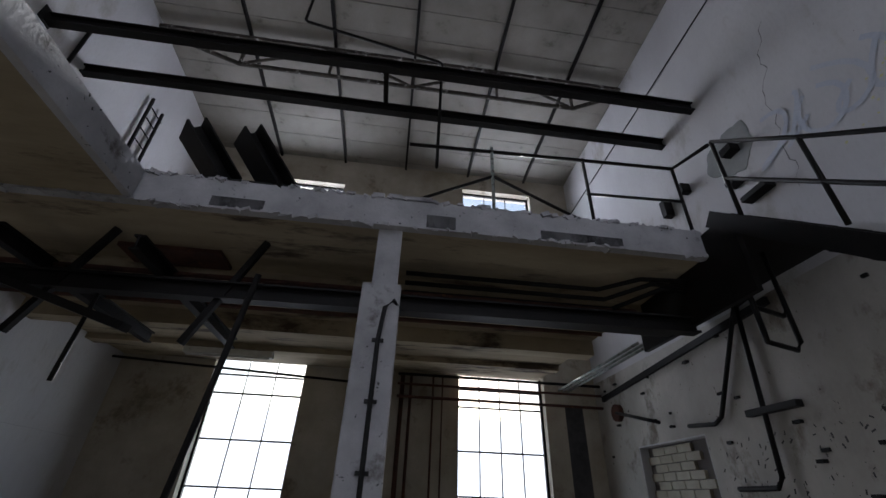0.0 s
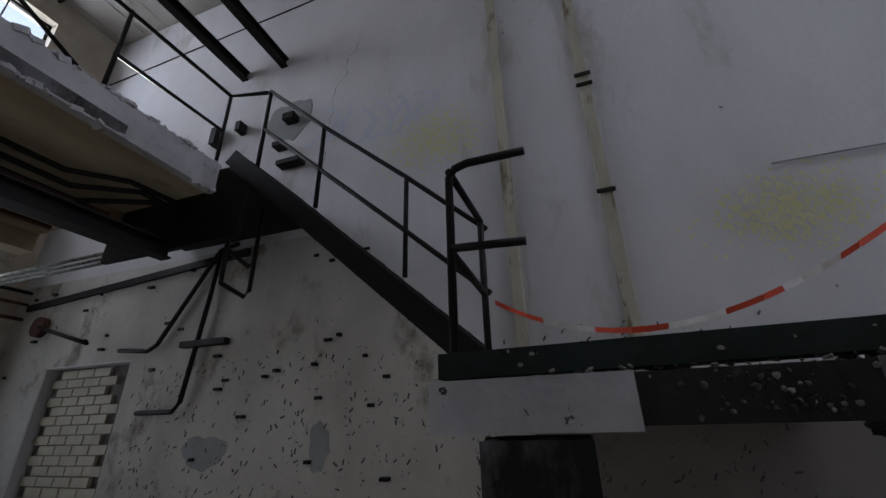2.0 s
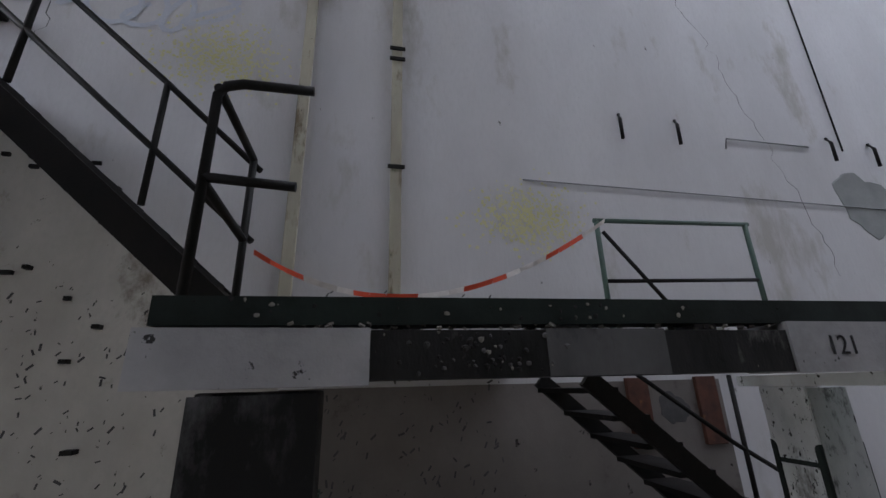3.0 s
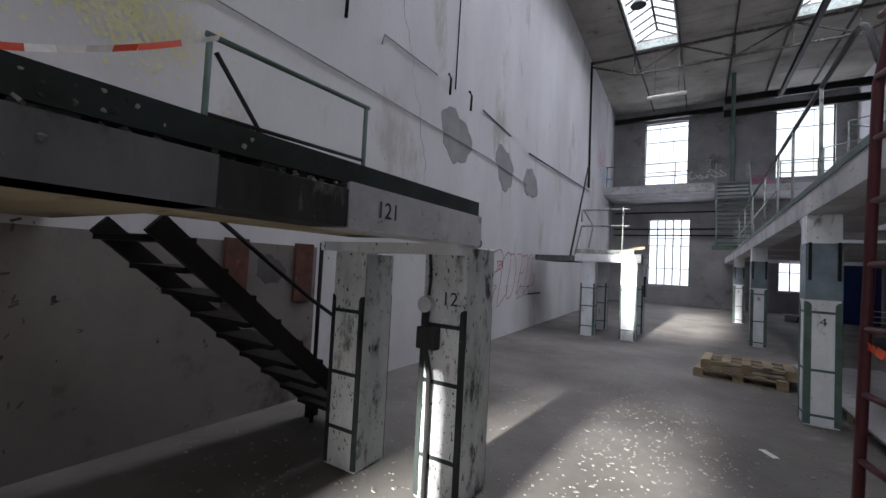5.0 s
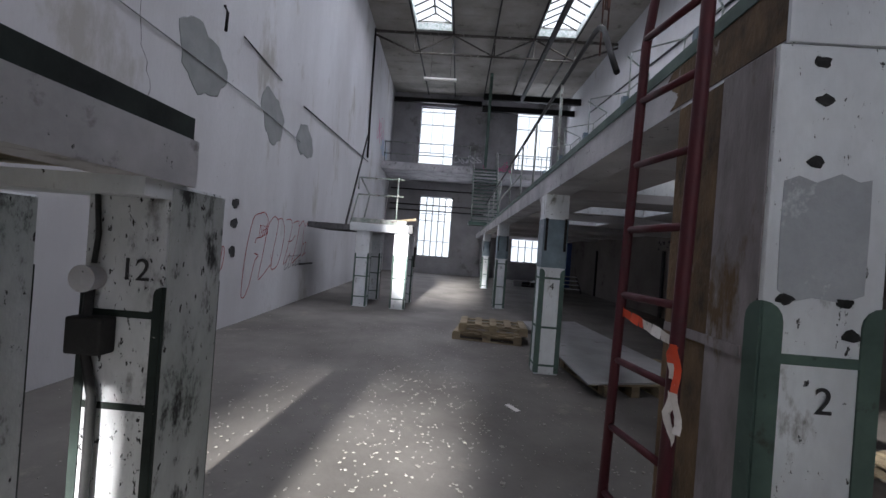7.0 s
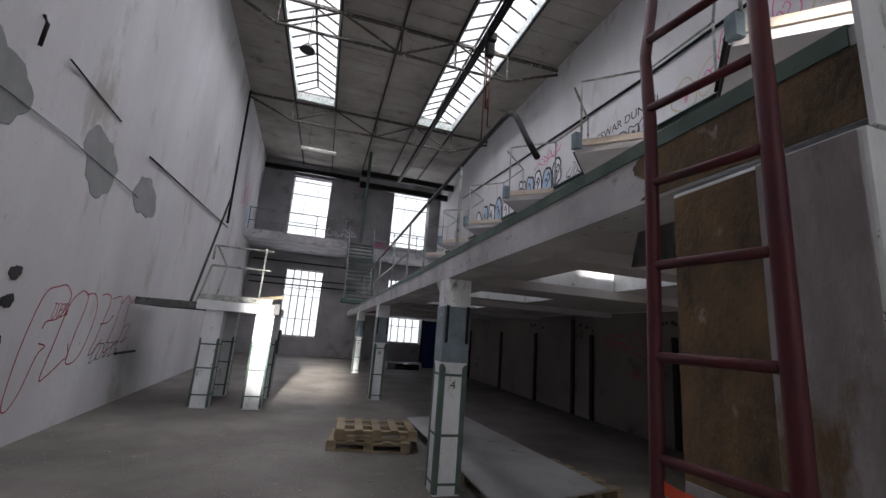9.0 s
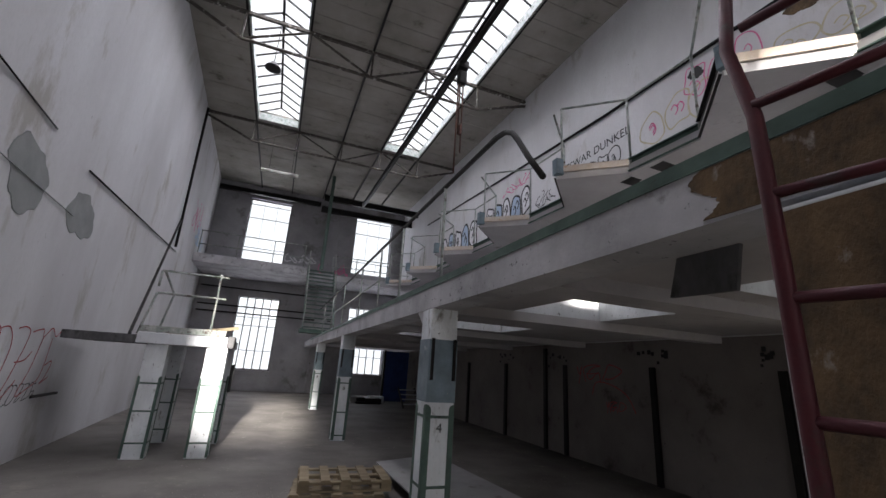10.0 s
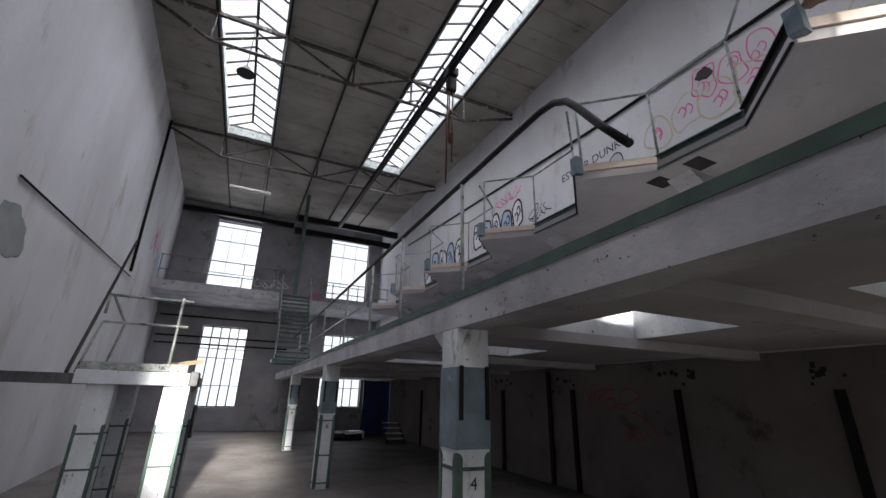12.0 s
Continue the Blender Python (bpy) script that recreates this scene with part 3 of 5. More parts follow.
# the broad pier at the near end of the mezzanine
p2 = thing("pillar", "broad chipped white pillar 2 with green corner strips", "pillar", (-0.37, -2.75, 0), "concrete pillars")
hang("shaft", box(-0.57, -0.17, -3.08, -2.45, 0, 2.33, 0.012), PILLARW, p2)
hang("cap", box(-0.57, -0.19, -2.44, -2.455, 2.33, 2.75), PILLARW, p2)
hang("stained_side", box(-0.172, -0.163, -3.07, -2.74, 0.02, 2.31), BROWN, p2, "brown rusty-stained side face")
hang("cement_side", box(-0.172, -0.1635, -2.739, -2.47, 0.02, 2.32), LILAC, p2, "lilac-grey cement side face")
bm = prism([(-0.5, 1.49), (-0.43, 1.46), (-0.33, 1.47), (-0.26, 1.45), (-0.215, 1.49), (-0.21, 1.7), (-0.213, 1.86), (-0.26, 1.88), (-0.32, 1.86), (-0.4, 1.895), (-0.46, 1.87), (-0.5, 1.88), (-0.503, 1.7)], -2.453, -2.447)
bm.transform(Matrix(((1, 0, 0, 0), (0, 0, 1, 0), (0, 1, 0, 0), (0, 0, 0, 1))))
hang("grey_panel", bm, BARE, p2, "bare grey cement panel")
hang("corner_guard", corner_guard(-0.57, -2.45, 1, -1, 0.07, 1.45), GREEN, p2)
hang("corner_guard", corner_guard(-0.17, -2.45, -1, -1, 0.07, 1.45), GREEN, p2)
hang("band", box(-0.54, -0.2, -2.46, -2.4445, 1.24, 1.275), GREEN, p2)
hang("flat_bar", box(-0.163, -0.155, -3.06, -2.53, 1.235, 1.275), LILAC, p2, "lilac-grey flat bar across the side")
for x, z in ((-0.31, 2.27), (-0.33, 2.14), (-0.31, 1.93), (-0.24, 1.46), (-0.44, 1.46), (-0.47, 1.35)):
    bm = bmesh.new()
    bmesh.ops.create_icosphere(bm, subdivisions=2, radius=0.02)
    for v in bm.verts:
        v.co *= rag.uniform(0.7, 1.3)
        v.co.y *= 0.3
        v.co.x *= 1.5
    bm.transform(Matrix.Translation((x, -2.449, z)))
    hang("bolt_hole", bm, BURNT, p2, "dark rusted bolt hole")
text("2", 0.13, pose(-0.02, 0.306, 1.12, 90, 0, 180), INK, p2)

# ladder beside it
lad = thing("ladder", "red-brown steel ladder propped beside the white pillar", "ladder", (0.1, -2.7, 0))
A = [(0.17, -2.86, 0.0), (0.13, -2.88, 1.3), (0.10, -2.90, 2.2), (0.09, -2.91, 2.52), (0.02, -3.0, 2.85), (-0.05, -3.0, 3.3)]
B = [(0.10, -2.50, 0.0), (0.06, -2.53, 1.3), (0.03, -2.55, 2.2), (0.02, -2.56, 2.6), (-0.04, -2.6, 2.9), (-0.1, -2.62, 3.3)]
hang("side_rail", tube(A, 0.022), REDRAIL, lad)
hang("side_rail", tube(B, 0.026), REDRAIL, lad)
for i in range(10):
    z = 0.24 + 0.29 * i
    f = z / 2.6
    hang("rung", tube([(0.17 - 0.08 * f, -2.86 - 0.05 * f, z), (0.10 - 0.08 * f, -2.5 - 0.06 * f, z)], 0.016), REDRAIL, lad)


def tape(name, pts, w, label, seg=0.28):
    """Barrier tape along a line of points, in red and white lengths."""
    t = thing(name, label, "barrier tape", pts[0])
    run, bm, colour = 0.0, bmesh.new(), 0
    pts = [Vector(p) for p in pts]
    prev = None
    for i in range(len(pts) - 1):
        tw = 0.5 * math.sin(i * 1.3)
        d = pts[i + 1] - pts[i]
        steep = abs(d.z) > 0.8 * math.hypot(d.x, d.y)
        off = Vector((-0.3 * w, 0.45 * w, 0.05 * tw * w)) if steep else Vector((0.3 * tw * w, 0.2 * tw * w, w / 2))
        quad = [bm.verts.new(q) for q in (pts[i] - off, pts[i + 1] - off, pts[i + 1] + off, pts[i] + off)]
        bm.faces.new(quad)
        run += (pts[i + 1] - pts[i]).length
        if run > seg or i == len(pts) - 2:
            hang("tape_length", bm, TAPER if colour == 0 and (w > 0.03 or len(t.children) == 0) or colour == 2 else TAPEW, t)
            bm, run, colour = bmesh.new(), 0.0, 1 - colour if w > 0.03 else 1
    bm.free()
    return t


tape("barrier_tape", [(0.085 + 0.008 * math.sin(i), -2.5 - 0.01 * math.sin(1.7 * i), 1.26 - 0.03 * i) for i in range(13)], 0.028, "torn white and red tape hanging from the ladder", 0.05)
tape("barrier_tape", [(0.092 + 0.008 * math.cos(i), -2.48 + 0.004 * i, 1.27 - 0.027 * i) for i in range(12)], 0.024, "torn white and red tape hanging from the ladder", 0.15)
tape("barrier_tape", [(0.13 - 0.005 * i, -2.88 + 0.027 * i, 1.33 - 0.005 * i) for i in range(14)], 0.04, "red and white tape strung across the ladder", 0.14)

# mezzanine hand rail
mr = thing("guard_rail", "rusty tube guard rail along the mezzanine edge", "railing", (-0.4, -8, 2.68))
hang("hand_rail", tube([(-0.4, -4.66, 3.2), (-0.4, -4.85, 3.45), (-0.4, -5.02, 3.7), (-0.4, -5.12, 3.83), (-0.4, -5.25, 3.91), (-0.4, -5.42, 3.94), (-0.4, -9, 3.95), (-0.4, -14.8, 3.95), (-0.4, -22.0, 3.95)], 0.027, 10), STEEL, mr)
for y in (-6.7, -8.5, -10.0, -11.9, -14.5, -17, -19.5):
    hang("post", tube([(-0.4, y, 2.68), (-0.4, y - 0.03, 3.94)], 0.02), FLAKY, mr)
for z in (3.3,):
    hang("mid_rail", tube([(-0.4, -10, z), (-0.4, -22, z)], 0.015), FLAKY, mr)

# zig-zag gallery on the west wall
ZG = 4.82
tips = [-4.45 - 2.63 * i for i in range(-1, 6)]
pts = []
for y in tips:
    pts += [(-3.19, y + 1.75), (-3.13, y + 0.68), (-2.36, y), (-2.36, y - 0.02)]
poly = [(X_W, tips[0] + 1.75)] + pts + [(-3.19, tips[-1] - 0.88), (X_W, tips[-1] - 0.88)]
gallery = setting("gallery_floor", prism(poly, ZG - 0.16, ZG - 0.02), DULL, "grey concrete gallery slab with a saw-toothed edge", "gallery")
for y in tips:
    part("edge_board", along((-2.36, y, ZG), (-3.13, y + 0.68, ZG), 0.06, 0.1), BRIGHTWOOD, gallery, "splintered pale edge plank")
    part("edge_channel", channel((-3.13, y + 0.68, ZG - 0.04), (-3.19, y + 1.75, ZG - 0.04), 0.06, 0.2), GREEN, gallery, "green steel edge channel")
    part("edge_channel", channel((-3.19, y + 1.75, ZG - 0.02), (-2.36, y + 2.61, ZG - 0.02), 0.06, 0.24), STEEL, gallery, "dark steel edge channel")
    part("channel_cap", box(-2.42, -2.3, y - 0.03, y + 0.09, ZG - 0.1, ZG + 0.16), TEAL, gallery, "blue-grey channel end")
    bm = prism([(X_W, 0), (X_W + 1.9, 0), (X_W + 1.4, -0.3), (X_W, -0.55)], y + 0.55, y + 0.9)
    bm.transform(Matrix(((1, 0, 0, 0), (0, 0, 1, 0), (0, 1, 0, ZG - 0.16), (0, 0, 0, 1))))
    part("bracket", bm, CONCRETE, gallery, "whitewashed concrete bracket")
    g = thing("guard_rail", "thin flaking white guard rail on the gallery edge", "railing", (-3.15, y + 1, ZG), "gallery rails")
    zt = ZG + 1.08
    path = [(-2.42, y + 0.06, zt), (-3.15, y + 0.7, zt), (-3.2, y + 1.75, zt), (-2.42, y + 2.5, zt)]
    for a, b in zip(path, path[1:]):
        hang("top_rail", tube([a, b], 0.018), FLAKY, g)
    for p in path[:3]:
        hang("post", tube([(p[0], p[1], ZG - 0.02), p], 0.018), FLAKY, g)
single("wall_pipe", tube([(X_W + 0.034, -2.0, 7.6), (X_W + 0.034, -9, 7.9), (X_W + 0.034, -22, 9.0)], 0.035), STEEL, "dark pipe clipped along the upper wall", "pipe")

# ---- far end deck and stair ----
fd = setting("end_deck", box(0.35, 5.35, -26.95, -23.4, 5.75, 6.15), CONCRETE, "white concrete deck across the end wall", "deck")
fd2 = setting("end_deck", box(X_W, 0.34, -26.95, -24.3, 5.8, 6.1), CONCRETE, "white concrete deck across the end wall", "deck")
fr = thing("guard_rail", "slender green guard rail on the end deck", "railing", (3, -23.5, 6.15))
for z in (6.6, 7.25):
    hang("rail", tube([(0.5, -23.5, z), (5.25, -23.5, z)], 0.025, 6), FLAKY, fr)
for x in (0.55, 2.0, 3.6, 5.2):
    hang("post", tube([(x, -23.5, 6.15), (x, -23.5, 7.25)], 0.025, 6), FLAKY, fr)
fr2 = thing("guard_rail", "slender green guard rail on the end deck", "railing", (-3, -24.4, 6.1))
for z in (6.6, 7.15):
    hang("rail", tube([(-5.2, -24.4, z), (-0.9, -24.4, z)], 0.025, 6), FLAKY, fr2)
for x in (-5.1, -3.5, -2.2, -0.95):
    hang("post", tube([(x, -24.4, 6.1), (x, -24.4, 7.15)], 0.025, 6), FLAKY, fr2)
st = thing("steel_stair", "green flaking steel stair up to the end deck", "stair", (-0.45, -22, 2.7))
S0, S1 = Vector((0, -20.6, 2.95)), Vector((0, -23.4, 6.1))
for x in (0.3, -0.95):
    hang("stringer", along((x, S0.y, S0.z), (x, S1.y, S1.z), 0.04, 0.22), GREEN, st)
    hang("hand_rail", tube([(x, S0.y, S0.z + 0.9), (x, S1.y, S1.z + 0.9)], 0.022, 6), FLAKY, st)
    for f in (0.02, 0.5, 0.98):
        p = S0.lerp(S1, f)
        hang("post", tube([(x, p.y, p.z), (x, p.y, p.z + 0.9)], 0.02, 6), FLAKY, st)
for i in range(15):
    p = S0.lerp(S1, (i + 0.5) / 15)
    hang("tread", box(-0.93, 0.28, p.y - 0.13, p.y + 0.13, p.z - 0.015, p.z + 0.02), GREEN, st)
hang("landing", box(-1.1, 0.45, -20.65, -19.7, 2.78, 2.92), GREEN, st, "green steel landing")
gp = single("steel_post", ibeam((-0.3, -23.2, 6.1), (-0.3, -23.2, roof_z(-23.2)), 0.16, 0.16), GREEN, "green steel post between deck and roof", "post")
for y, z in ((-24.0, 10.2), (-25.2, 9.95)):
    single("steel_beam", ibeam((X_W, y, z), (0.0, y, z), 0.2, 0.32), STEEL, "dark steel beam below the roof", "beam")
single("steel_beam", ibeam((0.0, -26.3, 10.6), (5.4, -26.3, 10.6), 0.2, 0.25), STEEL, "dark steel beam below the roof", "beam")
for z in (4.25, 3.9, 5.2):
    single("wall_pipe", tube([(-1.5, Y_S + 0.2, z), (5.3, Y_S + 0.2, z)], 0.04, 6), STEEL, "dark pipe across the end wall", "pipe")
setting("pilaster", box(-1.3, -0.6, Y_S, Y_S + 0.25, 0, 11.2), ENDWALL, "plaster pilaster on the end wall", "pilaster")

# hoist rail and chain hoist
single("hoist_rail", ibeam((-2.3, -3.0, 9.55), (-2.0, -23.5, 9.9), 0.14, 0.2), STEEL, "dark steel runway beam below the roof light", "beam")
ho = thing("chain_hoist", "rusty chain hoist hanging from its runway beam", "hoist", (-2.25, -10.9, 7))
hang("trolley", box(-2.38, -2.1, -11.05, -10.75, 9.45, 9.68, 0.03), STEEL, ho)
hang("gear_case", box(-2.36, -2.12, -11.0, -10.8, 9.0, 9.4, 0.05), STEEL, ho)
for dx, z in ((-0.05, 7.0), (0.04, 7.5), (0.09, 6.4)):
    hang("chain", tube([(-2.24 + dx, -10.9, 9.1), (-2.24 + dx, -10.9, z)], 0.02, 6), RUSTY, ho)
hang("hook_block", box(-2.31, -2.23, -10.95, -10.85, 7.5, 7.8, 0.03), RUSTY, ho)

# lamps under the roof
def tube_lamp(a, b, zt, label):
    t = thing("fluorescent_lamp", label, "lamp", a, "tube lamps")
    a, b = Vector(a), Vector(b)
    hang("housing", along(a, b, 0.16, 0.07), WHITEPLASTIC, t)
    for s in (-0.05, 0.05):
        d = Vector((0, s, -0.055)) if abs((b - a).x) > abs((b - a).y) else Vector((s, 0, -0.055))
        hang("tube", tube([a + d, b + d], 0.018, 8), WHITEPLASTIC, t, "unlit white tube")
    for f in (0.2, 0.8):
        p = a.lerp(b, f)
        hang("hanger", tube([p, (p.x, p.y, zt)], 0.006, 5), STEEL, t)


tube_lamp((1.45, -19.3, 9.08), (2.9, -19.3, 9.08), roof_z(-19.3), "dusty unlit twin tube lamp hung from the roof")
sl = thing("pendant_lamp", "old dark enamel bell lamp under the roof light", "lamp", (2.525, -13.2, 9.6))
bm = bmesh.new()
bmesh.ops.create_cone(bm, cap_ends=True, segments=20, radius1=0.22, radius2=0.07, depth=0.2, matrix=Matrix.Translation((2.525, -13.2, 9.6)))
hang("shade", bm, STEEL, sl)
hang("stem", tube([(2.525, -13.2, 9.7), (2.525, -13.2, 11.38)], 0.012, 6), STEEL, sl)

# ---- low platform by the east wall, farther on ----
tb = thing("concrete_platform", "small white concrete platform on four pillars", "platform", (2.8, -11.6, 0))
hang("front_board", box(2.1, 3.52, -11.08, -11.0, 1.86, 2.05, 0.01), PILLARW, tb, "white painted front board")
hang("slab", box(2.05, 3.5, -12.9, -11.09, 1.86, 2.02), CONCRETE, tb)
hang("edge_timber", box(2.15, 3.5, -11.12, -11.04, 2.06, 2.17, 0.005), FLAKY, tb)
hang("side_slab", box(3.53, 4.6, -12.9, -11.1, 1.86, 2.0), SOOTY, tb, "sooty side slab let into the wall")
for x0, x1, y, num in ((3.02, 3.36, -11.06, ""), (2.07, 2.42, -11.06, ""), (3.02, 3.36, -12.55, ""), (2.07, 2.42, -12.4, "16")):
    pillar(x0, x1, y - 0.3, y, 1.86, num, "short white pillar with green edge strips under the platform", plate=False, bands=(0.25, 0.75, 1.2))
fr = thing("guard_rail", "pale green tube rail standing on the platform", "railing", (3.2, -11.5, 2.05))
for a, b in (((2.45, -11.3, 2.02), (2.45, -11.3, 3.25)), ((2.3, -11.3, 3.2), (3.45, -11.3, 3.2)), ((2.3, -11.3, 2.78), (3.45, -11.3, 2.78)), ((3.45, -11.3, 2.9), (3.45, -11.3, 3.2)),
             ((3.4, -11.3, 3.2), (3.4, -12.4, 2.9)), ((3.4, -12.4, 2.9), (3.55, -12.4, 2.02)), ((3.45, -11.3, 2.78), (3.6, -11.3, 2.02))):
    hang("rail", tube([a, b], 0.022), FLAKY, fr)
hang("broken_end", box(1.98, 2.1, -11.4, -11.03, 1.86, 2.08, 0.03), SOOTY, tb, "crumbling dark slab end")
single("fuse_box", box(2.0, 2.068, -12.6, -12.45, 1.0, 1.55, 0.02), BLACK, "black fuse box on the rear platform pillar", "fuse box")
single("wall_bar", box(east_x(-11.6) - 0.05, east_x(-11.6) - 0.005, -12.0, -11.1, 0.9, 0.94), STEEL, "thin black bar on the wall below the platform", "bar")
single("slanting_timber", along((2.05, -12.2, 2.3), (3.2, -11.6, 2.06), 0.05, 0.07), WOOD, "loose pale timber leaning on the platform", "timber")
single("leaning_pole", along((3.9, -12.0, 2.03), (4.62, -16.8, 5.7), 0.05, 0.06), STEEL, "dark bar slanting up along the wall", "bar")

# ---- pallets and boards ----
def pallet(name, m, label):
    t = thing(name, label, "pallet", group="wooden pallets")
    for x in (-0.525, -0.26, 0.0, 0.26, 0.525):
        part("top_board", box(x - 0.06, x + 0.06, -0.4, 0.4, 0.122, 0.144, 0.003), WOOD, t)
    for y in (-0.34, 0, 0.34):
        part("stringer_board", box(-0.6, 0.6, y - 0.05, y + 0.05, 0.1, 0.121), WOOD, t)
        part("bottom_board", box(-0.6, 0.6, y - 0.05, y + 0.05, 0.0, 0.022), WOOD, t)
        for x in (-0.53, 0, 0.53):
            part("block", box(x - 0.07, x + 0.07, y - 0.05, y + 0.05, 0.0225, 0.0995), WOOD, t)
    t.matrix_basis = m
    return t


pa = pallet("pallet", pose(0.2, -8.55, 0, 0, 0, 172), "weathered wooden pallet lying on the floor")
copy_thing(pa, pose(0.12, -8.62, 0.1445, 0, 0, 176))
copy_thing(pa, pose(-2.9, -4.2, 0, 0, 0, 20))
for i, p in enumerate(((-1.0, -6.15), (-1.75, -6.4), (-1.25, -8.4))):
    copy_thing(pa, pose(p[0] - 0.2, p[1] - 0.3, -0.02 * 0, 0, 0, 100))
single("board", prism([(-0.7, -5.7), (-2.2, -6.15), (-1.85, -10.3), (-0.62, -9.8)], 0.146, 0.166), BOARD, "large grey chipboard sheet resting on pallets", "board")
blue = thing("sheet_door", "blue painted steel door leaf standing against the wall", "door", (-4.7, -23.5, 0))
hang("leaf", box(-5.3, -4.1, -23.6, -23.5, 0, 2.4), BLUE, blue)
hang("frame", box(-4.09, -4.0, -23.6, -23.48, 0, 2.45), STEEL, blue)
sp = thing("step_stool", "small white portable steps on the floor", "steps", (-4.4, -20.5, 0))
for i in range(4):
    hang("tread", box(-4.9, -4.2, -20.2 - 0.22 * i, -20.42 - 0.22 * i, 0.18 * (i + 1) - 0.03, 0.18 * (i + 1)), PILLARW, sp)
for x in (-4.92, -4.18):
    hang("side", along((x, -20.1, 0.03), (x, -21.1, 0.76), 0.03, 0.12), STEEL, sp)
rng = random.Random(5)
for i in range(7):
    x, y = rng.uniform(-3.6, -2.4), rng.uniform(-23.5, -21.8)
    bm = box(x - 0.35, x + 0.35, y - 0.25, y + 0.25, 0.001, rng.uniform(0.06, 0.3), 0.03)
    ob = single("debris_sack", bm, (BLACK, DULL, PILLARW)[i % 3], "crumpled sack on a heap of rubbish", "rubbish", "rubbish heap")

for y in (-2.9, -6.05, -8.25, -10.8, -11.6, -13.6, -16.2, -19.5):
    single("wall_post", box(X_W + 0.001, X_W + 0.07, y - 0.05, y + 0.05, 0, 2.0 if y != -11.6 else 2.4, 0.005), STEEL, "black upright steel strip on the lower wall", "post", "wall posts")
rng = random.Random(9)
for yc in (-3.6, -5.9, -8.2, -11.2, -13.6):
    for i in range(9):
        y, z = yc + rng.uniform(-0.45, 0.45), 2.3 - abs(rng.gauss(0, 0.12))
        r = rng.uniform(0.015, 0.045)
        single("wall_hole", box(X_W - 0.01, X_W + 0.012, y - r, y + r, z - r, z + r * rng.uniform(0.8, 1.6), 0.004), BLACK, "dark plugged hole in the plaster", "wall plug", "wall plugs")
hpl = prism([(-3.8, 2.18), (-3.46, 2.17), (-3.42, 2.379), (-3.74, 2.379)], -0.6, -0.575)
hpl.transform(Matrix(((0, 0, 1, 0), (1, 0, 0, 0), (0, 1, 0, 0), (0, 0, 0, 1))))
single("hanging_plate", hpl, SOOTY, "dark broken board hanging below the beam", "board")

# ---- east deck by the camera ----
# Second box is an added strip out to the wall that shades the space below.
dk = setting("loading_deck", boxes((2.28, 3.2, -2.78, 0.8, 1.78, 1.92), (3.2, 4.58, -1.25, 0.8, 1.78, 1.92)), SOFFIT, "worn concrete deck slab with an added shading strip at the wall", "deck")
e = part("edge_beam", boxes((2.04, 2.27, -2.79, -1.55, 1.73, 1.93), (2.04, 2.27, 0.12, 0.82, 1.72, 1.9)), CONCRETE, dk, "grey concrete edge beam")
part("burnt_edge", boxes((2.048, 2.265, -1.545, 0.118, 1.735, 1.895)), BURNT, dk, "soot-black broken edge beam")
part("lintel", box(2.06, 3.3, -2.76, -2.52, 1.66, 1.73), PILLARW, dk, "white lintel board")
u = thing("steel_channel", "sooty green steel channel lying along the deck edge", "steel channel", (2.12, -1.0, 1.935))
hang("web", along((2.066, -2.78, 1.982), (2.066, 0.79, 1.955), 0.012, 0.094), SOOTGREEN, u)
for dz in (-0.041, 0.041):
    hang("flange", along((2.122, -2.775, 1.982 + dz), (2.122, 0.785, 1.955 + dz), 0.098, 0.012), SOOTGREEN, u)
rng = random.Random(29)
for i in range(34):
    y, a = rng.uniform(-1.6, 0.7), rng.uniform(0.003, 0.011)
    bm = bmesh.new()
    bmesh.ops.create_icosphere(bm, subdivisions=1, radius=a)
    for v in bm.verts:
        v.co *= rng.uniform(0.5, 1.4)
        v.co.x *= 0.25
    bm.transform(Matrix.Translation((2.0595, y, rng.uniform(1.935, 1.995))))
    hang("paint_flake", bm, PAPER if i % 3 == 0 else BURNT, u)
for i, y in enumerate((-2.5, -1.9, -1.2, -0.6, 0.0, 0.5)):
    setting("trim", box(2.08, 2.2, y - 0.05, y + 0.05, 1.898 if -1.5 < y < 0.1 else 1.932, 1.945), SOOTY, "mortar packing below the channel", "packing")
text("121", 0.11, pose(2.036, -1.8, 1.83, 90, 0, -90), INK, dk)
rng = random.Random(21)
bm = bmesh.new()
for i in range(160):
    y = rng.uniform(-1.5, 0.5)
    s = rng.uniform(0.003, 0.013)
    x, z = rng.uniform(2.05, 2.24), rng.choice((1.9, 1.91, 1.905))
    add_box(bm, -s, s, -s * 0.8, s * 0.8, -s * 0.4, s * 0.4, pose(x, y, z + 0.005, rng.uniform(-40, 40), rng.uniform(-40, 40), rng.uniform(0, 180)))
tagged(mesh_ob("mortar_crumbs", bm, PAPER), "pale crumbled mortar and flakes along the deck edge", "rubble", kind="stuff")

rng = random.Random(23)
for i in range(60):
    y, z, a = rng.gauss(-0.25, 0.15), rng.uniform(1.745, 1.895), rng.uniform(0.005, 0.013)
    bm = bmesh.new()
    bmesh.ops.create_icosphere(bm, subdivisions=1, radius=a)
    for v in bm.verts:
        v.co *= rng.uniform(0.6, 1.35)
    bm.transform(Matrix.Translation((2.046, y, z)))
    part("broken_lump", bm, PAPER if i % 7 == 0 else (SOOTY, BURNT)[i % 2], dk)
part("sooty_edge", box(2.043, 2.27, -0.98, -0.5, 1.735, 1.9), SOOTY, dk, "grey concrete edge streaked with soot")

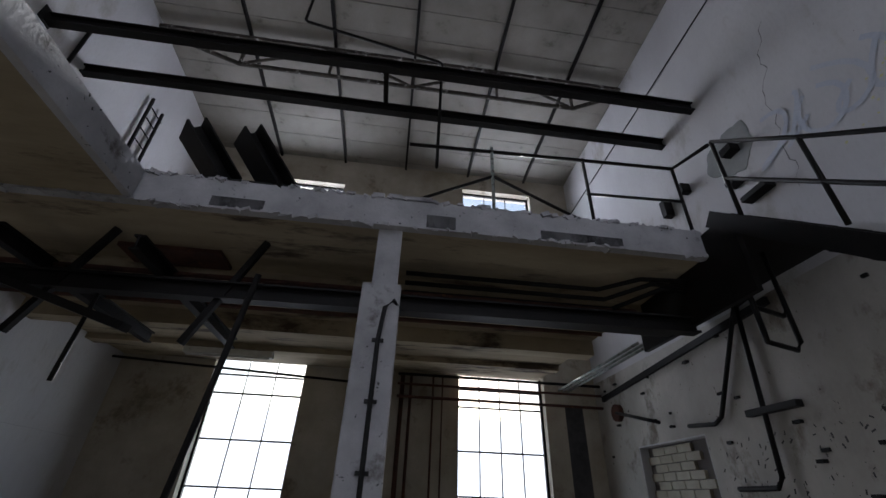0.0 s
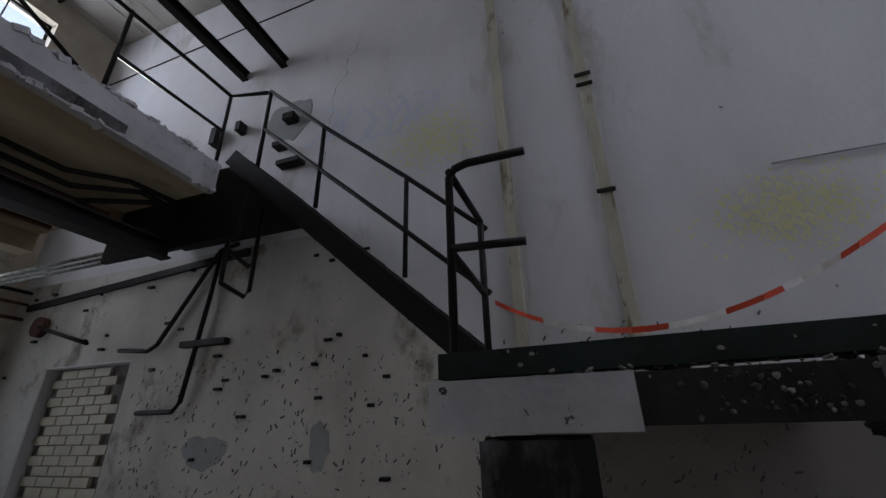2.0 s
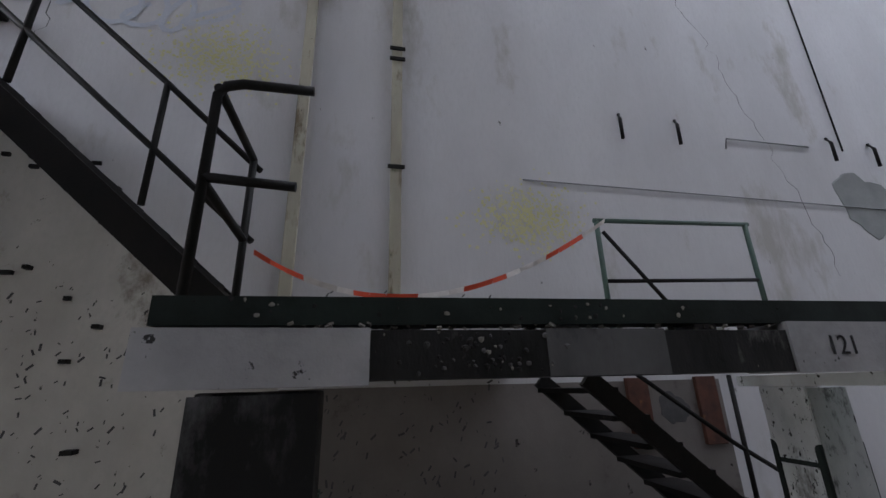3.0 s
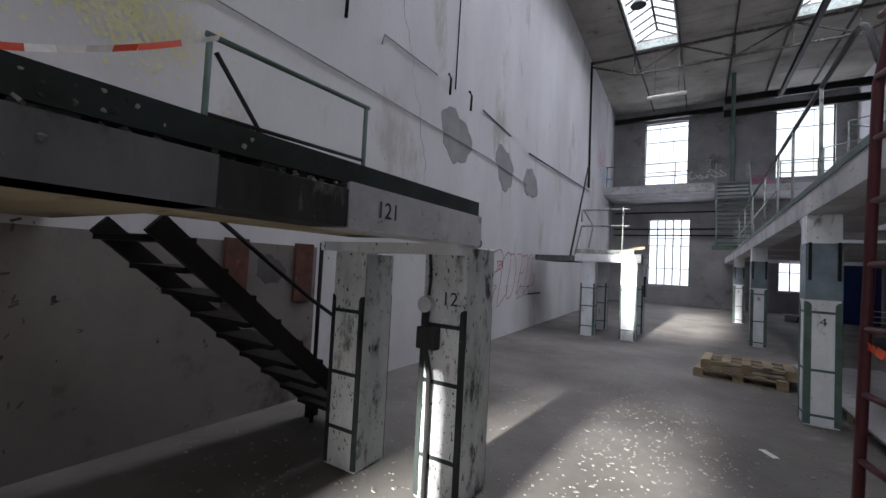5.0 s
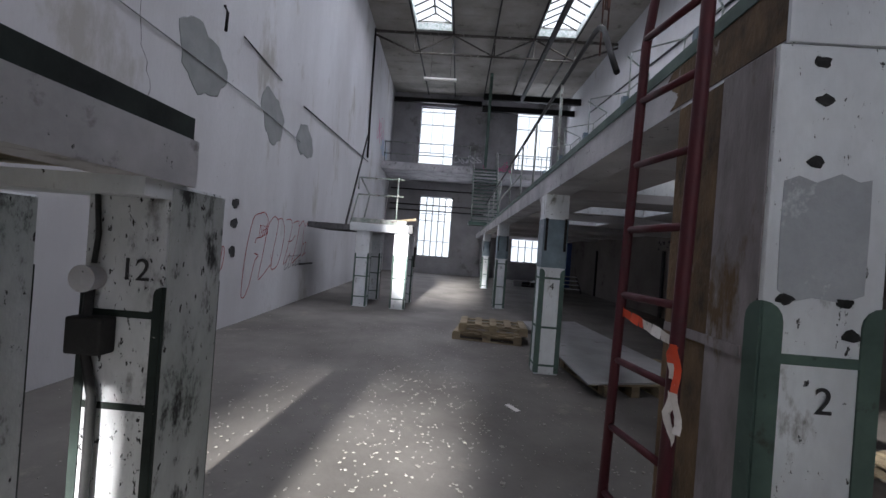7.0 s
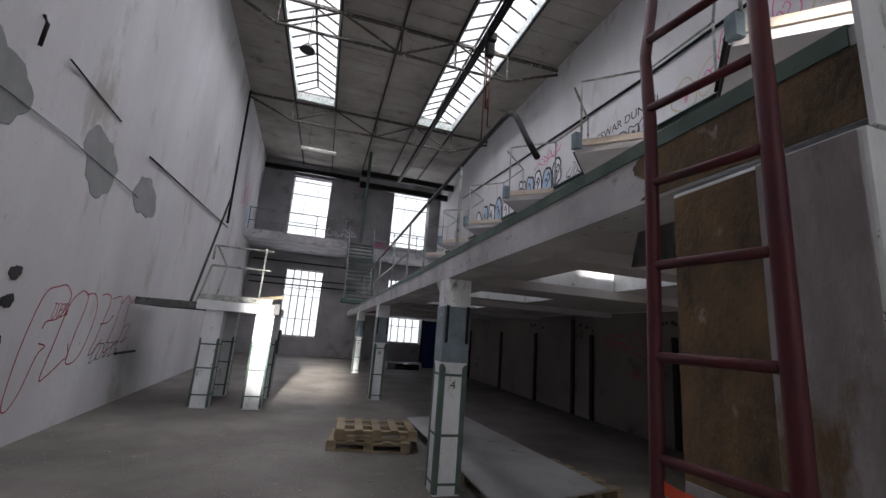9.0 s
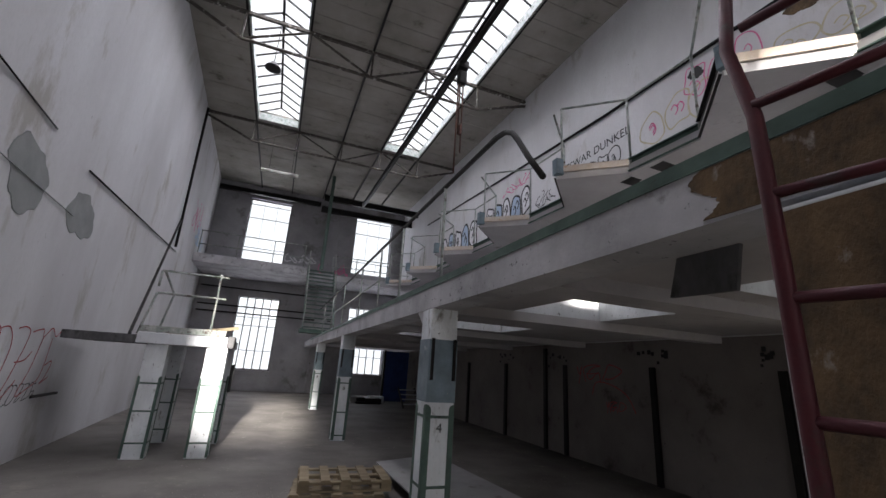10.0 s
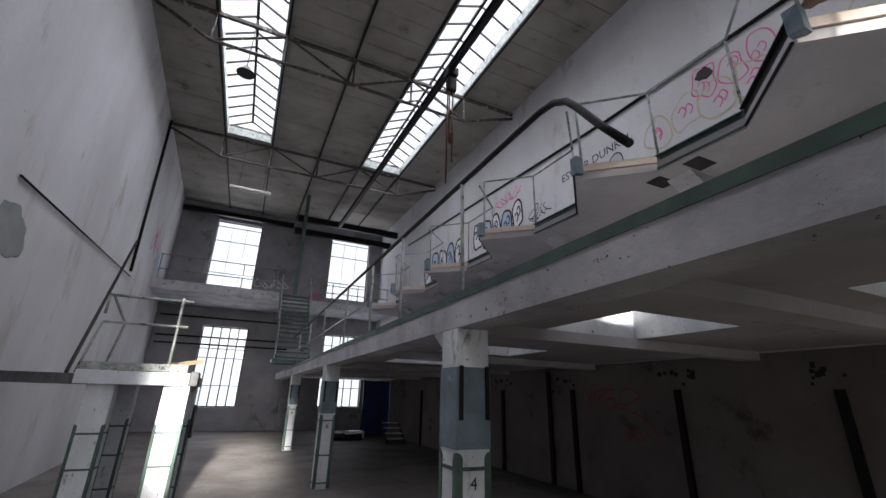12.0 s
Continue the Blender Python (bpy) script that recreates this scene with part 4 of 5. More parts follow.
squat = pillar(2.06, 2.4, 0.28, 0.63, 1.71, "", "sooty squat pillar under the deck end", plate=False, bands=(0.3, 0.8, 1.25), skin=SOOTY)
hang("facing", box(2.04, 2.052, 0.27, 0.64, 0.02, 1.7), SOOTY, squat, "soot-blackened render facing")
p12 = pillar(2.06, 2.4, -3.05, -2.66, 1.725, "12", "chipped white pillar 12 with green edges and old switchgear", plate=False, bands=(0.3, 0.8, 1.18), num_at=(-0.05, 1.36), skin=SCUFFED, guard=SOOTGREEN)
hang("scratched_side", box(2.051, 2.058, -3.04, -2.67, 0.02, 1.71), SCRATCHED, p12, "scratched green-grey side face")
p11 = pillar(2.92, 3.24, -2.95, -2.62, 1.655, "", "chipped white pillar with green edges below the deck", plate=False, bands=(0.3, 0.72, 1.2), skin=SCUFFED, guard=SOOTGREEN)
hang("scratched_side", box(2.911, 2.918, -2.94, -2.63, 0.02, 1.645), SCRATCHED, p11, "scratched green-grey side face")
sw = thing("switch_box", "black switch box with round socket and conduit on the pillar", "switch box", (2.3, -2.64, 0.9))
hang("box", box(2.24, 2.39, -2.658, -2.58, 1.02, 1.17, 0.012), BLACK, sw)
bm = bmesh.new()
bmesh.ops.create_cone(bm, cap_ends=True, segments=20, radius1=0.055, radius2=0.045, depth=0.07, matrix=Matrix.Translation((2.34, -2.622, 1.32)) @ Matrix.Rotation(radians(90), 4, "X"))
hang("socket", bm, CONCRETE, sw, "round grey socket")
hang("conduit", tube([(2.34, -2.63, 1.28), (2.35, -2.63, 1.05), (2.3, -2.63, 0.85), (2.3, -2.63, 0.0)], 0.018), BLACK, sw)
hang("cable", tube([(2.34, -2.64, 1.38), (2.33, -2.64, 1.5), (2.35, -2.64, 1.7)], 0.01), BLACK, sw)

rl = thing("guard_rail", "green steel guard rail on the deck with a diagonal brace", "railing", (3.1, -2.1, 1.92))
for a, b, r in (((3.1, -1.46, 1.92), (3.1, -1.46, 2.8), 0.018), ((3.1, -2.72, 1.92), (3.1, -2.72, 2.84), 0.018), ((3.1, -1.44, 2.8), (3.1, -2.75, 2.84), 0.018),
                ((3.1, -1.46, 2.36), (3.1, -2.72, 2.4), 0.014), ((3.1, -1.5, 2.72), (3.1, -2.15, 1.93), 0.014)):
    hang("rail", tube([a, b], r), GREEN if r > 0.015 else STEEL, rl)
gt_ = thing("guard_rail", "dark flaking guard rail at the stair foot", "railing", (2.5, 0.8, 2.0))
for a in ([(2.3, 0.8, 1.92), (2.3, 0.8, 2.94), (2.3, 0.77, 2.99), (2.3, 0.7, 3.01), (2.3, 0.4, 3.01)], [(2.3, 0.8, 2.54), (2.3, 0.44, 2.52)], [(2.95, 0.8, 1.92), (2.95, 0.8, 3.0)],
          [(2.3, 0.8, 2.98), (2.95, 0.8, 3.0)], [(2.3, 0.8, 2.52), (2.95, 0.8, 2.5)]):
    hang("rail", tube(a, 0.022), STEEL, gt_)
tp = []
for i in range(25):
    f = i / 24
    y = 0.75 + (-1.46 - 0.75) * f
    z = 2.45 + (2.76 - 2.45) * f - 1.5 * f * (1 - f) * (1.15 - 0.35 * f)
    tp.append((3.0, y, max(z, 2.17)))
tape("barrier_tape", tp, 0.032, "sagging red and white barrier tape across the deck")

# stair from the deck up to the north floor
s1 = thing("steel_stair", "black steel stair along the wall with open treads", "stair", (3.5, 2, 1.92))
T0, T1 = Vector((0, 0.75, 1.98)), Vector((0, 3.35, 4.3))
for x in (3.12, 4.0):
    hang("stringer", along((x, T0.y, T0.z), (x, T1.y, T1.z), 0.05, 0.17), STEEL, s1)
for i in range(12):
    p = T0.lerp(T1, (i + 0.5) / 12)
    hang("tread", box(3.15, 3.97, p.y - 0.12, p.y + 0.12, p.z - 0.02, p.z + 0.015), STEEL, s1)
hang("landing", box(3.3, 4.55, 3.3, 5.6, 4.2, 4.36), STEEL, s1, "black steel landing plate")
hang("skirt", box(3.3, 3.36, 3.3, 5.2, 3.5, 4.2), STEEL, s1, "dark sheet below the landing")
for a in ([(3.12, 3.0, 4.05), (3.12, 3.0, 5.05)], [(3.12, 2.27, 3.5), (3.12, 2.27, 4.36)], [(3.12, 1.42, 2.75), (3.12, 1.42, 3.6)], [(3.12, 3.0, 5.05), (3.12, 2.27, 4.36), (3.12, 1.42, 3.6), (3.12, 0.8, 3.02)],
          [(3.12, 3.0, 4.55), (3.12, 1.42, 3.12), (3.12, 0.8, 2.55)]):
    hang("hand_rail", tube(a, 0.02), STEEL, s1)
# stair from the deck down behind it
s2 = thing("steel_stair", "black steel stair going down behind the deck", "stair", (3.7, -1.7, 0))
D0, D1 = Vector((0, -1.35, 1.75)), Vector((0, -3.25, 0.12))
for x in (3.32, 4.08):
    hang("stringer", along((x, D0.y, D0.z), (x, D1.y, D1.z), 0.045, 0.13), STEEL, s2)
    hang("foot", box(x - 0.03, x + 0.03, D1.y - 0.02, D1.y + 0.1, 0, 0.2), STEEL, s2)
for i in range(9):
    p = D0.lerp(D1, (i + 0.5) / 9)
    hang("tread", box(3.345, 4.055, p.y - 0.14, p.y + 0.14, p.z - 0.015, p.z + 0.02), STEEL, s2)
hang("hand_rail", tube([(3.95, -2.0, 1.9), (3.95, -3.0, 1.2), (3.95, -3.5, 0.9), (3.95, -3.55, 0.8), (3.95, -3.55, 0.0)], 0.02), STEEL, s2)
hang("post", tube([(3.95, -3.1, 0.0), (3.95, -3.1, 1.75)], 0.02), STEEL, s2)

# ---- north floor ----
north = setting("upper_floor", boxes((X_W, 3.3, 3.82, Y_N, 4.1, 4.4)), SOFFIT, "cream concrete upper floor with a ragged grey edge", "upper floor")
part("edge_beam", box(X_W, 3.32, 3.72, 3.818, 4.08, 4.42), CONCRETE, north, "broken grey concrete edge")
rng = random.Random(33)
for i in range(26):
    x = rng.uniform(-1.2, 1.0)
    s = rng.uniform(0.02, 0.07)
    if i < 14:
        part("broken_lump", box(x - s, x + s, 3.7, 3.84, 4.41, 4.42 + s * 0.7, 0.01), CONCRETE, north)
for y in (5.2, 6.7, 8.2):
    part("soffit_rib", box(X_W, 3.3, y - 0.14, y + 0.14, 3.86 if y < 8 else 4.0, 4.099), SOFFIT, north)
rng = random.Random(35)
bm = bmesh.new()
for i in range(300):
    x, s = rng.uniform(-5.2, 3.3), rng.uniform(0.01, 0.05)
    z = rng.choice((4.42, 4.42, 4.09))
    add_box(bm, -s, s, -0.03, 0.03, -s * 0.5, s * 0.5, pose(x, 3.72 + rng.uniform(0, 0.05), z, rng.uniform(-20, 20), rng.uniform(-30, 30), rng.uniform(-20, 20)))
tagged(mesh_ob("broken_concrete", bm, CONCRETE), "crumbled concrete along the upper floor edge", "rubble", kind="stuff")
for x, w in ((-4.2, 0.7), (-1.6, 0.5), (1.9, 0.9), (0.4, 0.3)):
    part("peeled_edge", box(x - w / 2, x + w / 2, 3.715, 3.7185, 4.1, 4.1 + 0.1 + 0.1 * rng.random(), 0.0), SOOTY, north, "dark peeled patch on the edge")
west_floor = setting("side_gallery", prism([(X_W, 0.6), (-2.62, 0.6), (-2.62, 3.71), (X_W, 3.71)], 4.1, 4.3), SOFFIT, "cream concrete side gallery slab", "gallery")
part("edge_beam", box(-2.618, -2.54, 0.6, 3.71, 4.1, 4.42), CONCRETE, west_floor, "grey concrete edge")
col = thing("pillar", "tall white concrete column with a black cable", "pillar", (-0.13, 3.9, 0), "concrete pillars")
hang("shaft", box(-0.3, 0.06, 3.75, 4.1, 0, 3.45, 0.02), CONCRETE, col)
hang("neck", box(-0.22, 0.02, 3.8, 4.05, 3.45, 4.08, 0.01), CONCRETE, col)
hang("cable", tube([(-0.1, 3.73, 0), (-0.1, 3.73, 2.9), (-0.07, 3.72, 3.2), (0.0, 3.74, 3.28), (0.08, 3.8, 3.2)], 0.02), BLACK, col)
for z in (1.4, 1.9, 2.4, 2.9):
    hang("clip", box(-0.15, -0.05, 3.725, 3.752, z - 0.015, z + 0.015), BLACK, col)
single("steel_beam", ibeam((-3.7, 4.25, 3.42), (3.35, 4.25, 3.5), 0.14, 0.18), STEEL, "dark steel beam carrying pipes below the floor", "beam")
for y, z, r in ((4.6, 3.75, 0.03), (4.8, 3.72, 0.02), (5.0, 3.8, 0.025), (5.5, 3.78, 0.03)):
    single("ceiling_pipe", tube([(-4.9, y, z), (2.9, y, z + 0.03)], r), RUSTY if r > 0.028 else STEEL, "rusty pipe below the cream soffit", "pipe", "ceiling pipes")
single("steel_beam", ibeam((-4.2, 4.62, 3.6), (3.3, 4.62, 3.62), 0.12, 0.2), STEEL, "dark steel beam carrying pipes below the floor", "beam")
for k in range(3):
    single("bent_pipe", tube([(0.1, 4.4 + 0.1 * k, 3.92 - 0.07 * k), (2.35 + 0.12 * k, 4.4 + 0.1 * k, 3.93 - 0.07 * k), (2.75 + 0.12 * k, 4.15, 3.98 - 0.05 * k), (3.3, 4.1 + 0.05 * k, 3.98 - 0.05 * k)], 0.028), STEEL, "black pipe bending towards the landing", "pipe", "landing pipes")
for z in (3.1, 3.45):
    single("landing_loop", tube([(3.4, 3.5, 4.2), (3.4, 3.5, z + 0.08), (3.45, 3.55, z), (3.9, 3.7, z), (3.97, 3.7, z + 0.08), (3.97, 3.7, 4.2)], 0.025), STEEL, "black bent tube hanging below the landing", "tube", "landing tubes")
for x in (-2.9, -1.4):
    single("hanger_strut", along((x, 4.25, 4.05), (x - 0.5, 4.25, 2.9), 0.06, 0.06), STEEL, "slanting steel strut below the floor", "strut", "struts")
single("slanting_bar", along((-3.7, 4.22, 3.4), (-2.2, 3.9, 2.9), 0.1, 0.07), STEEL, "dark angle bar slanting below the floor", "bar")
single("slanting_tube", tube([(-1.2, 3.7, 3.4), (-1.5, 4.0, 1.7), (-1.75, 4.2, 0.0)], 0.028), STEEL, "long dark tube leaning to the floor", "tube")
single("hanging_rod", tube([(-2.75, 4.2, 3.3), (-2.78, 4.2, 2.5)], 0.02), STEEL, "short rod hanging below the floor", "rod")
tl = thing("fluorescent_lamp", "dusty unlit tube lamp under the cream soffit", "lamp", (-2.9, 7.9, 4.0), "tube lamps")
hang("housing", box(-3.7, -2.15, 8.1, 8.26, 3.89, 3.999, 0.01), WHITEPLASTIC, tl)
hang("tube", tube([(-3.65, 8.16, 3.87), (-2.2, 8.16, 3.87)], 0.02), WHITEPLASTIC, tl)
for z, r in ((4.0, 0.03), (3.8, 0.025), (3.55, 0.03)):
    single("wall_pipe", tube([(0.2, Y_N - 0.25, z), (X_E, Y_N - 0.25, z)], r), RUSTY if z < 3.9 else STEEL, "rusty pipe across the window heads", "pipe", "north wall pipes")
single("wall_pipe", tube([(X_W, Y_N - 0.3, 3.95), (-0.6, Y_N - 0.3, 3.75)], 0.025), STEEL, "thin dark pipe across the window head", "pipe", "north wall pipes")
for x, r in ((0.3, 0.045), (0.48, 0.03), (0.95, 0.02), (-0.75, 0.015), (1.15, 0.015)):
    single("riser_pipe", tube([(x, Y_N - 0.1, 0), (x, Y_N - 0.1, 4.05)], r), RUSTY, "brown riser pipe on the wall between the windows", "pipe", "riser pipes")
for x in (3.75, 3.86, 3.97):
    single("conduit", tube([(x, 6.0, 3.92), (x, Y_N - 0.02, 3.92)], 0.025), FLAKY, "pale conduit run below the soffit", "conduit", "conduits")
for y, z in ((4.39, 7.5), (5.22, 7.5)):
    single("steel_beam", ibeam((X_W, y, z), (X_E, y, z), 0.13, 0.18), STEEL, "dark steel beam spanning the hall", "beam", "spanning beams")
single("tie_bar", along((-0.5, 4.39, 7.6), (-0.5, 5.22, 7.6), 0.08, 0.06), STEEL, "short dark bar between the beams", "bar")
hp = thing("hanging_pipe", "thin pipe frame hanging from the roof", "pipe", (0.5, 5.0, 5))
hang("pipe", tube([(-2.0, 4.6, roof_z(4.6)), (-2.0, 4.6, 8.75), (-1.95, 4.6, 8.7), (0.35, 4.9, 8.55), (0.42, 4.9, 8.5), (0.42, 4.9, 6.0)], 0.025), STEEL, hp)
nr = thing("guard_rail", "dark tube guard rail on the upper floor edge", "railing", (1.5, 3.8, 4.42))
hang("top_rail", tube([(0.0, 3.8, 5.3), (3.3, 3.8, 5.42), (3.12, 3.05, 5.05)], 0.022), STEEL, nr)
hang("mid_rail", tube([(2.1, 3.8, 4.85), (3.3, 3.8, 4.9)], 0.018), STEEL, nr)
for x in (0.98, 2.12, 3.3):
    hang("post", tube([(x, 3.8, 4.4), (x, 3.8, 5.4)], 0.02), FLAKY if x < 1 else STEEL, nr)
hang("brace", tube([(0.98, 3.8, 4.95), (0.0, 3.9, 4.5)], 0.018), STEEL, nr)
hang("brace", tube([(0.98, 3.8, 4.95), (2.1, 3.9, 4.5)], 0.018), STEEL, nr)
ch = thing("steel_bracket", "pair of black riveted steel channel brackets on the ledge", "bracket", (-1.8, 3.8, 4.42))
for x in (-1.95, -1.4):
    hang("channel", ibeam((x + 0.12, 3.9, 4.46), (x - 0.3, 3.62, 4.98), 0.34, 0.2), STEEL, ch)
hang("base_plate", box(-2.2, -1.1, 3.75, 4.0, 4.425, 4.47), STEEL, ch)
ld = thing("ladder", "short dark steel wall ladder", "ladder", (-5.2, 6.9, 7))
for y in (6.72, 7.12):
    hang("side_rail", along((-5.28, y, 6.2), (-5.28, y - 0.1, 8.55), 0.05, 0.04), STEEL, ld)
for i in range(8):
    hang("rung", tube([(-5.28, 6.7, 6.4 + 0.28 * i), (-5.28, 7.1, 6.4 + 0.28 * i)], 0.014, 6), STEEL, ld)
for y, z in ((3.9, 7.3), (4.35, 7.5), (4.3, 6.8), (3.6, 7.6)):
    single("beam_pocket", box(X_W - 0.01, X_W + 0.012, y - 0.11, y + 0.11, z - 0.13, z + 0.13, 0.004), BLACK, "dark beam pocket in the wall", "beam pocket", "beam pockets")
single("wall_pipe", tube([(X_W + 0.029, 4.9, 8.2), (X_W + 0.029, 5.0, 5.4), (X_W + 0.029, 4.95, 4.4)], 0.03), STEEL, "dark pipe down the upper side wall", "pipe")
single("soffit_opening", box(-3.1, -2.0, 4.6, 5.0, 4.05, 4.098), RUSTY, "rust-stained recess in the soffit", "recess")
for x in (-3.6, -2.4):
    single("floor_joist", ibeam((x, 3.85, 3.7), (x, 6.8, 3.7), 0.1, 0.16), STEEL, "dark joist below the soffit", "beam", "joists")

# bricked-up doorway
# The darkened plaster serves here as dark joints between the blocks.
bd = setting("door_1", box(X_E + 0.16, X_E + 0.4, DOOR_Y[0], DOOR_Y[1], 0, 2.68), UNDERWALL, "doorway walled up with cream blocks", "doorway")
bm = box(-0.03, 0.03, -0.165, 0.165, -0.058, 0.058, 0.006)
bmesh.ops.recalc_face_normals(bm, faces=bm.faces[:])
bme = bpy.data.meshes.new("block")
bm.to_mesh(bme)
bm.free()
bme.materials.append(TILE)
for r in range(21):
    for c in range(7):
        y = DOOR_Y[0] + 0.345 * c + (0.17 if r % 2 else 0.0)
        if DOOR_Y[0] + 0.165 <= y <= DOOR_Y[1] - 0.165 and y > DOOR_Y[0] + 0.17 + 0.045 * max(r - 13, 0):
            ob = new("block", bme)
            ob.parent = bd
            ob.location = (X_E + 0.14, y, 0.07 + 0.126 * r)

# ---- things on the east wall ----
low = prism([(0.82, 0), (0.82, 1.95), (3.35, 4.1), (DOOR_Y[0] - 0.02, 4.1), (DOOR_Y[0] - 0.02, 0)], X_E - 0.006, X_E - 0.0005)
low.transform(Matrix(((0, 0, 1, 0), (1, 0, 0, 0), (0, 1, 0, 0), (0, 0, 0, 1))))
part("lower_render", low, STAINED, wall_east, "brown-stained render below the stair")
part("lower_render", boxes((X_E - 0.006, X_E - 0.0005, DOOR_Y[1] + 0.02, Y_N, 0.0, 4.1), (X_E - 0.006, X_E - 0.0005, DOOR_Y[0] - 0.02, DOOR_Y[1] + 0.02, 2.7, 4.1)), STAINED, wall_east,
     "brown-stained render below the upper floor")
for y in (0.84, -0.16):
    single("wall_strip", box(X_E - 0.06, X_E - 0.002, y - 0.06, y + 0.06, 1.9, roof_z(y), 0.012), OLDCREAM, "pale painted steel strip up the wall", "strip", "wall strips")
for z in (5.35, 5.5, 3.93):
    single("strip_clamp", box(X_E - 0.085, X_E - 0.061, -0.25, -0.07, z - 0.02, z + 0.02), STEEL, "black clamp round the wall strip", "clamp", "strip clamps")
for y, z in ((-2.97, 4.96), (-3.79, 4.96), (-6.26, 4.94), (-7.02, 4.92)):
    single("wall_hook", tube([(X_E - 0.01, y - 0.02, z), (X_E - 0.09, y + 0.03, z - 0.12), (X_E - 0.08, y + 0.03, z - 0.4)], 0.022), STEEL, "bent black iron hook in the wall", "hook", "wall hooks")


def blot(name, cy, cz, ry, rz, material, label, category, x=None, seed=1, face=-1):
    """A thin uneven patch on the east wall (face -1) or the west wall (face 1)."""
    r = random.Random(seed)
    bm = bmesh.new()
    ph = [r.uniform(0, 6.28) for _ in range(4)]
    ring = []
    for k in range(40):
        a = 6.2832 * k / 40
        f = 1 + 0.12 * math.sin(2 * a + ph[0]) + 0.09 * math.sin(3 * a + ph[1]) + 0.06 * math.sin(7 * a + ph[2]) + 0.03 * math.sin(13 * a + ph[3])
        ring.append((cy + ry * f * math.cos(a), cz + rz * f * math.sin(a)))
    def xe(y):
        return (X_E if y > -8 else X_E + (X_SE - X_E) * (-8 - y) / 19) if face < 0 else X_W
    lo = [bm.verts.new((xe(y) + face * 0.002, y, z)) for y, z in ring]
    hi = [bm.verts.new((xe(y) + face * 0.008, cy + (y - cy) * 0.97, cz + (z - cz) * 0.97)) for y, z in ring]
    bm.faces.new(hi)
    for k in range(40):
        bm.faces.new((lo[k], lo[(k + 1) % 40], hi[(k + 1) % 40], hi[k]))
    return single(name, bm, material, label, category)


blot("cement_patch", -6.66, 3.93, 0.5, 0.5, CEMENT, "grey cement patch on the white wall", "wall patch", seed=1)
blot("cement_patch", -8.95, 3.87, 0.55, 0.46, CEMENT, "grey cement patch on the white wall", "wall patch", seed=2)
blot("cement_patch", -10.9, 3.9, 0.55, 0.42, CEMENT, "grey cement patch on the white wall", "wall patch", seed=3)
blot("cement_patch", 4.1, 6.2, 0.38, 0.42, CEMENT, "grey cement patch on the white wall", "wall patch", seed=4)
blot("cement_patch", 3.05, 1.6, 0.14, 0.22, CEMENT, "grey cement patch low on the wall", "wall patch", seed=6)
blot("cement_patch", 4.6, 1.55, 0.3, 0.2, CEMENT, "grey cement patch low on the wall", "wall patch", seed=8)
rngk = random.Random(12)
for i in range(46):
    y, z = rngk.uniform(2.2, 8.9), rngk.uniform(1.2, 4.0)
    w = rngk.uniform(0.015, 0.06)
    if 6.0 < y < 8.1 and z < 2.8:
        continue
    single("wall_peg", box(X_E - rngk.uniform(0.02, 0.09), X_E - 0.001, y - w, y + w, z - 0.018, z + 0.018, 0.004), STEEL, "small black iron peg in the plaster", "peg", "wall pegs")
for y, z, w, h in ((4.02, 6.15, 0.1, 0.06), (5.0, 6.25, 0.05, 0.09), (4.14, 5.66, 0.09, 0.04), (5.5, 6.2, 0.06, 0.16), (3.9, 5.3, 0.2, 0.04)):
    single("beam_stub", box(X_E - 0.16, X_E - 0.001, y - w, y + w, z - h, z + h, 0.01), STEEL, "cut-off black beam stub in the wall", "beam stub", "beam stubs")
single("bent_pipe", tube([(X_E - 0.06, 6.4, 2.83), (X_E - 0.06, 5.85, 2.78), (X_E - 0.06, 5.7, 2.85), (X_E - 0.06, 4.9, 4.1), (X_E - 0.06, 4.6, 4.15)], 0.03), STEEL, "dark bent pipe on the wall", "pipe")
single("bent_pipe", tube([(X_E - 0.07, 4.85, 4.1), (X_E - 0.07, 5.05, 2.1), (X_E - 0.07, 5.15, 2.0), (X_E - 0.07, 5.75, 2.0)], 0.03), STEEL, "dark bent pipe on the wall", "pipe")
single("wall_bracket", box(X_E - 0.1, X_E - 0.002, 4.5, 5.25, 2.77, 2.85, 0.01), STEEL, "black flat bracket with two bolts", "bracket")
single("wall_rail", along((X_E - 0.05, 8.9, 3.7), (X_E - 0.05, 4.4, 4.0), 0.05, 0.1), STEEL, "steel rail along the wall below the landing", "rail")
single("round_flange", tube([(X_E - 0.1, 8.4, 3.35), (X_E - 0.01, 8.4, 3.35)], 0.16, 16), RUSTY, "rusty round flange on the wall", "flange")
single("pipe_stub", tube([(X_E - 0.08, 8.4, 3.35), (X_E - 0.2, 6.9, 2.95)], 0.03), STEEL, "pipe slanting from the flange", "pipe")
single("wall_cable", tube([(X_E - 0.02, 9.2, 8.7), (X_E - 0.02, 2.0, 8.95), (X_E - 0.02, -4, 9.4)], 0.012, 5), STEEL, "dark cable clipped along the upper wall", "cable")
single("wall_cable", tube([(X_E - 0.02, -6.6, 10.3), (X_E - 0.02, -6.5, 4.75)], 0.012, 5), STEEL, "thin cable down the white wall", "cable")
single("wall_cable", tube([(X_E - 0.015, -1.6, 3.92), (X_E - 0.015, -8.0, 3.86), (X_E + 0.1, -10.5, 3.8)], 0.008, 5), CEMENT, "painted conduit scar along the wall", "cable")
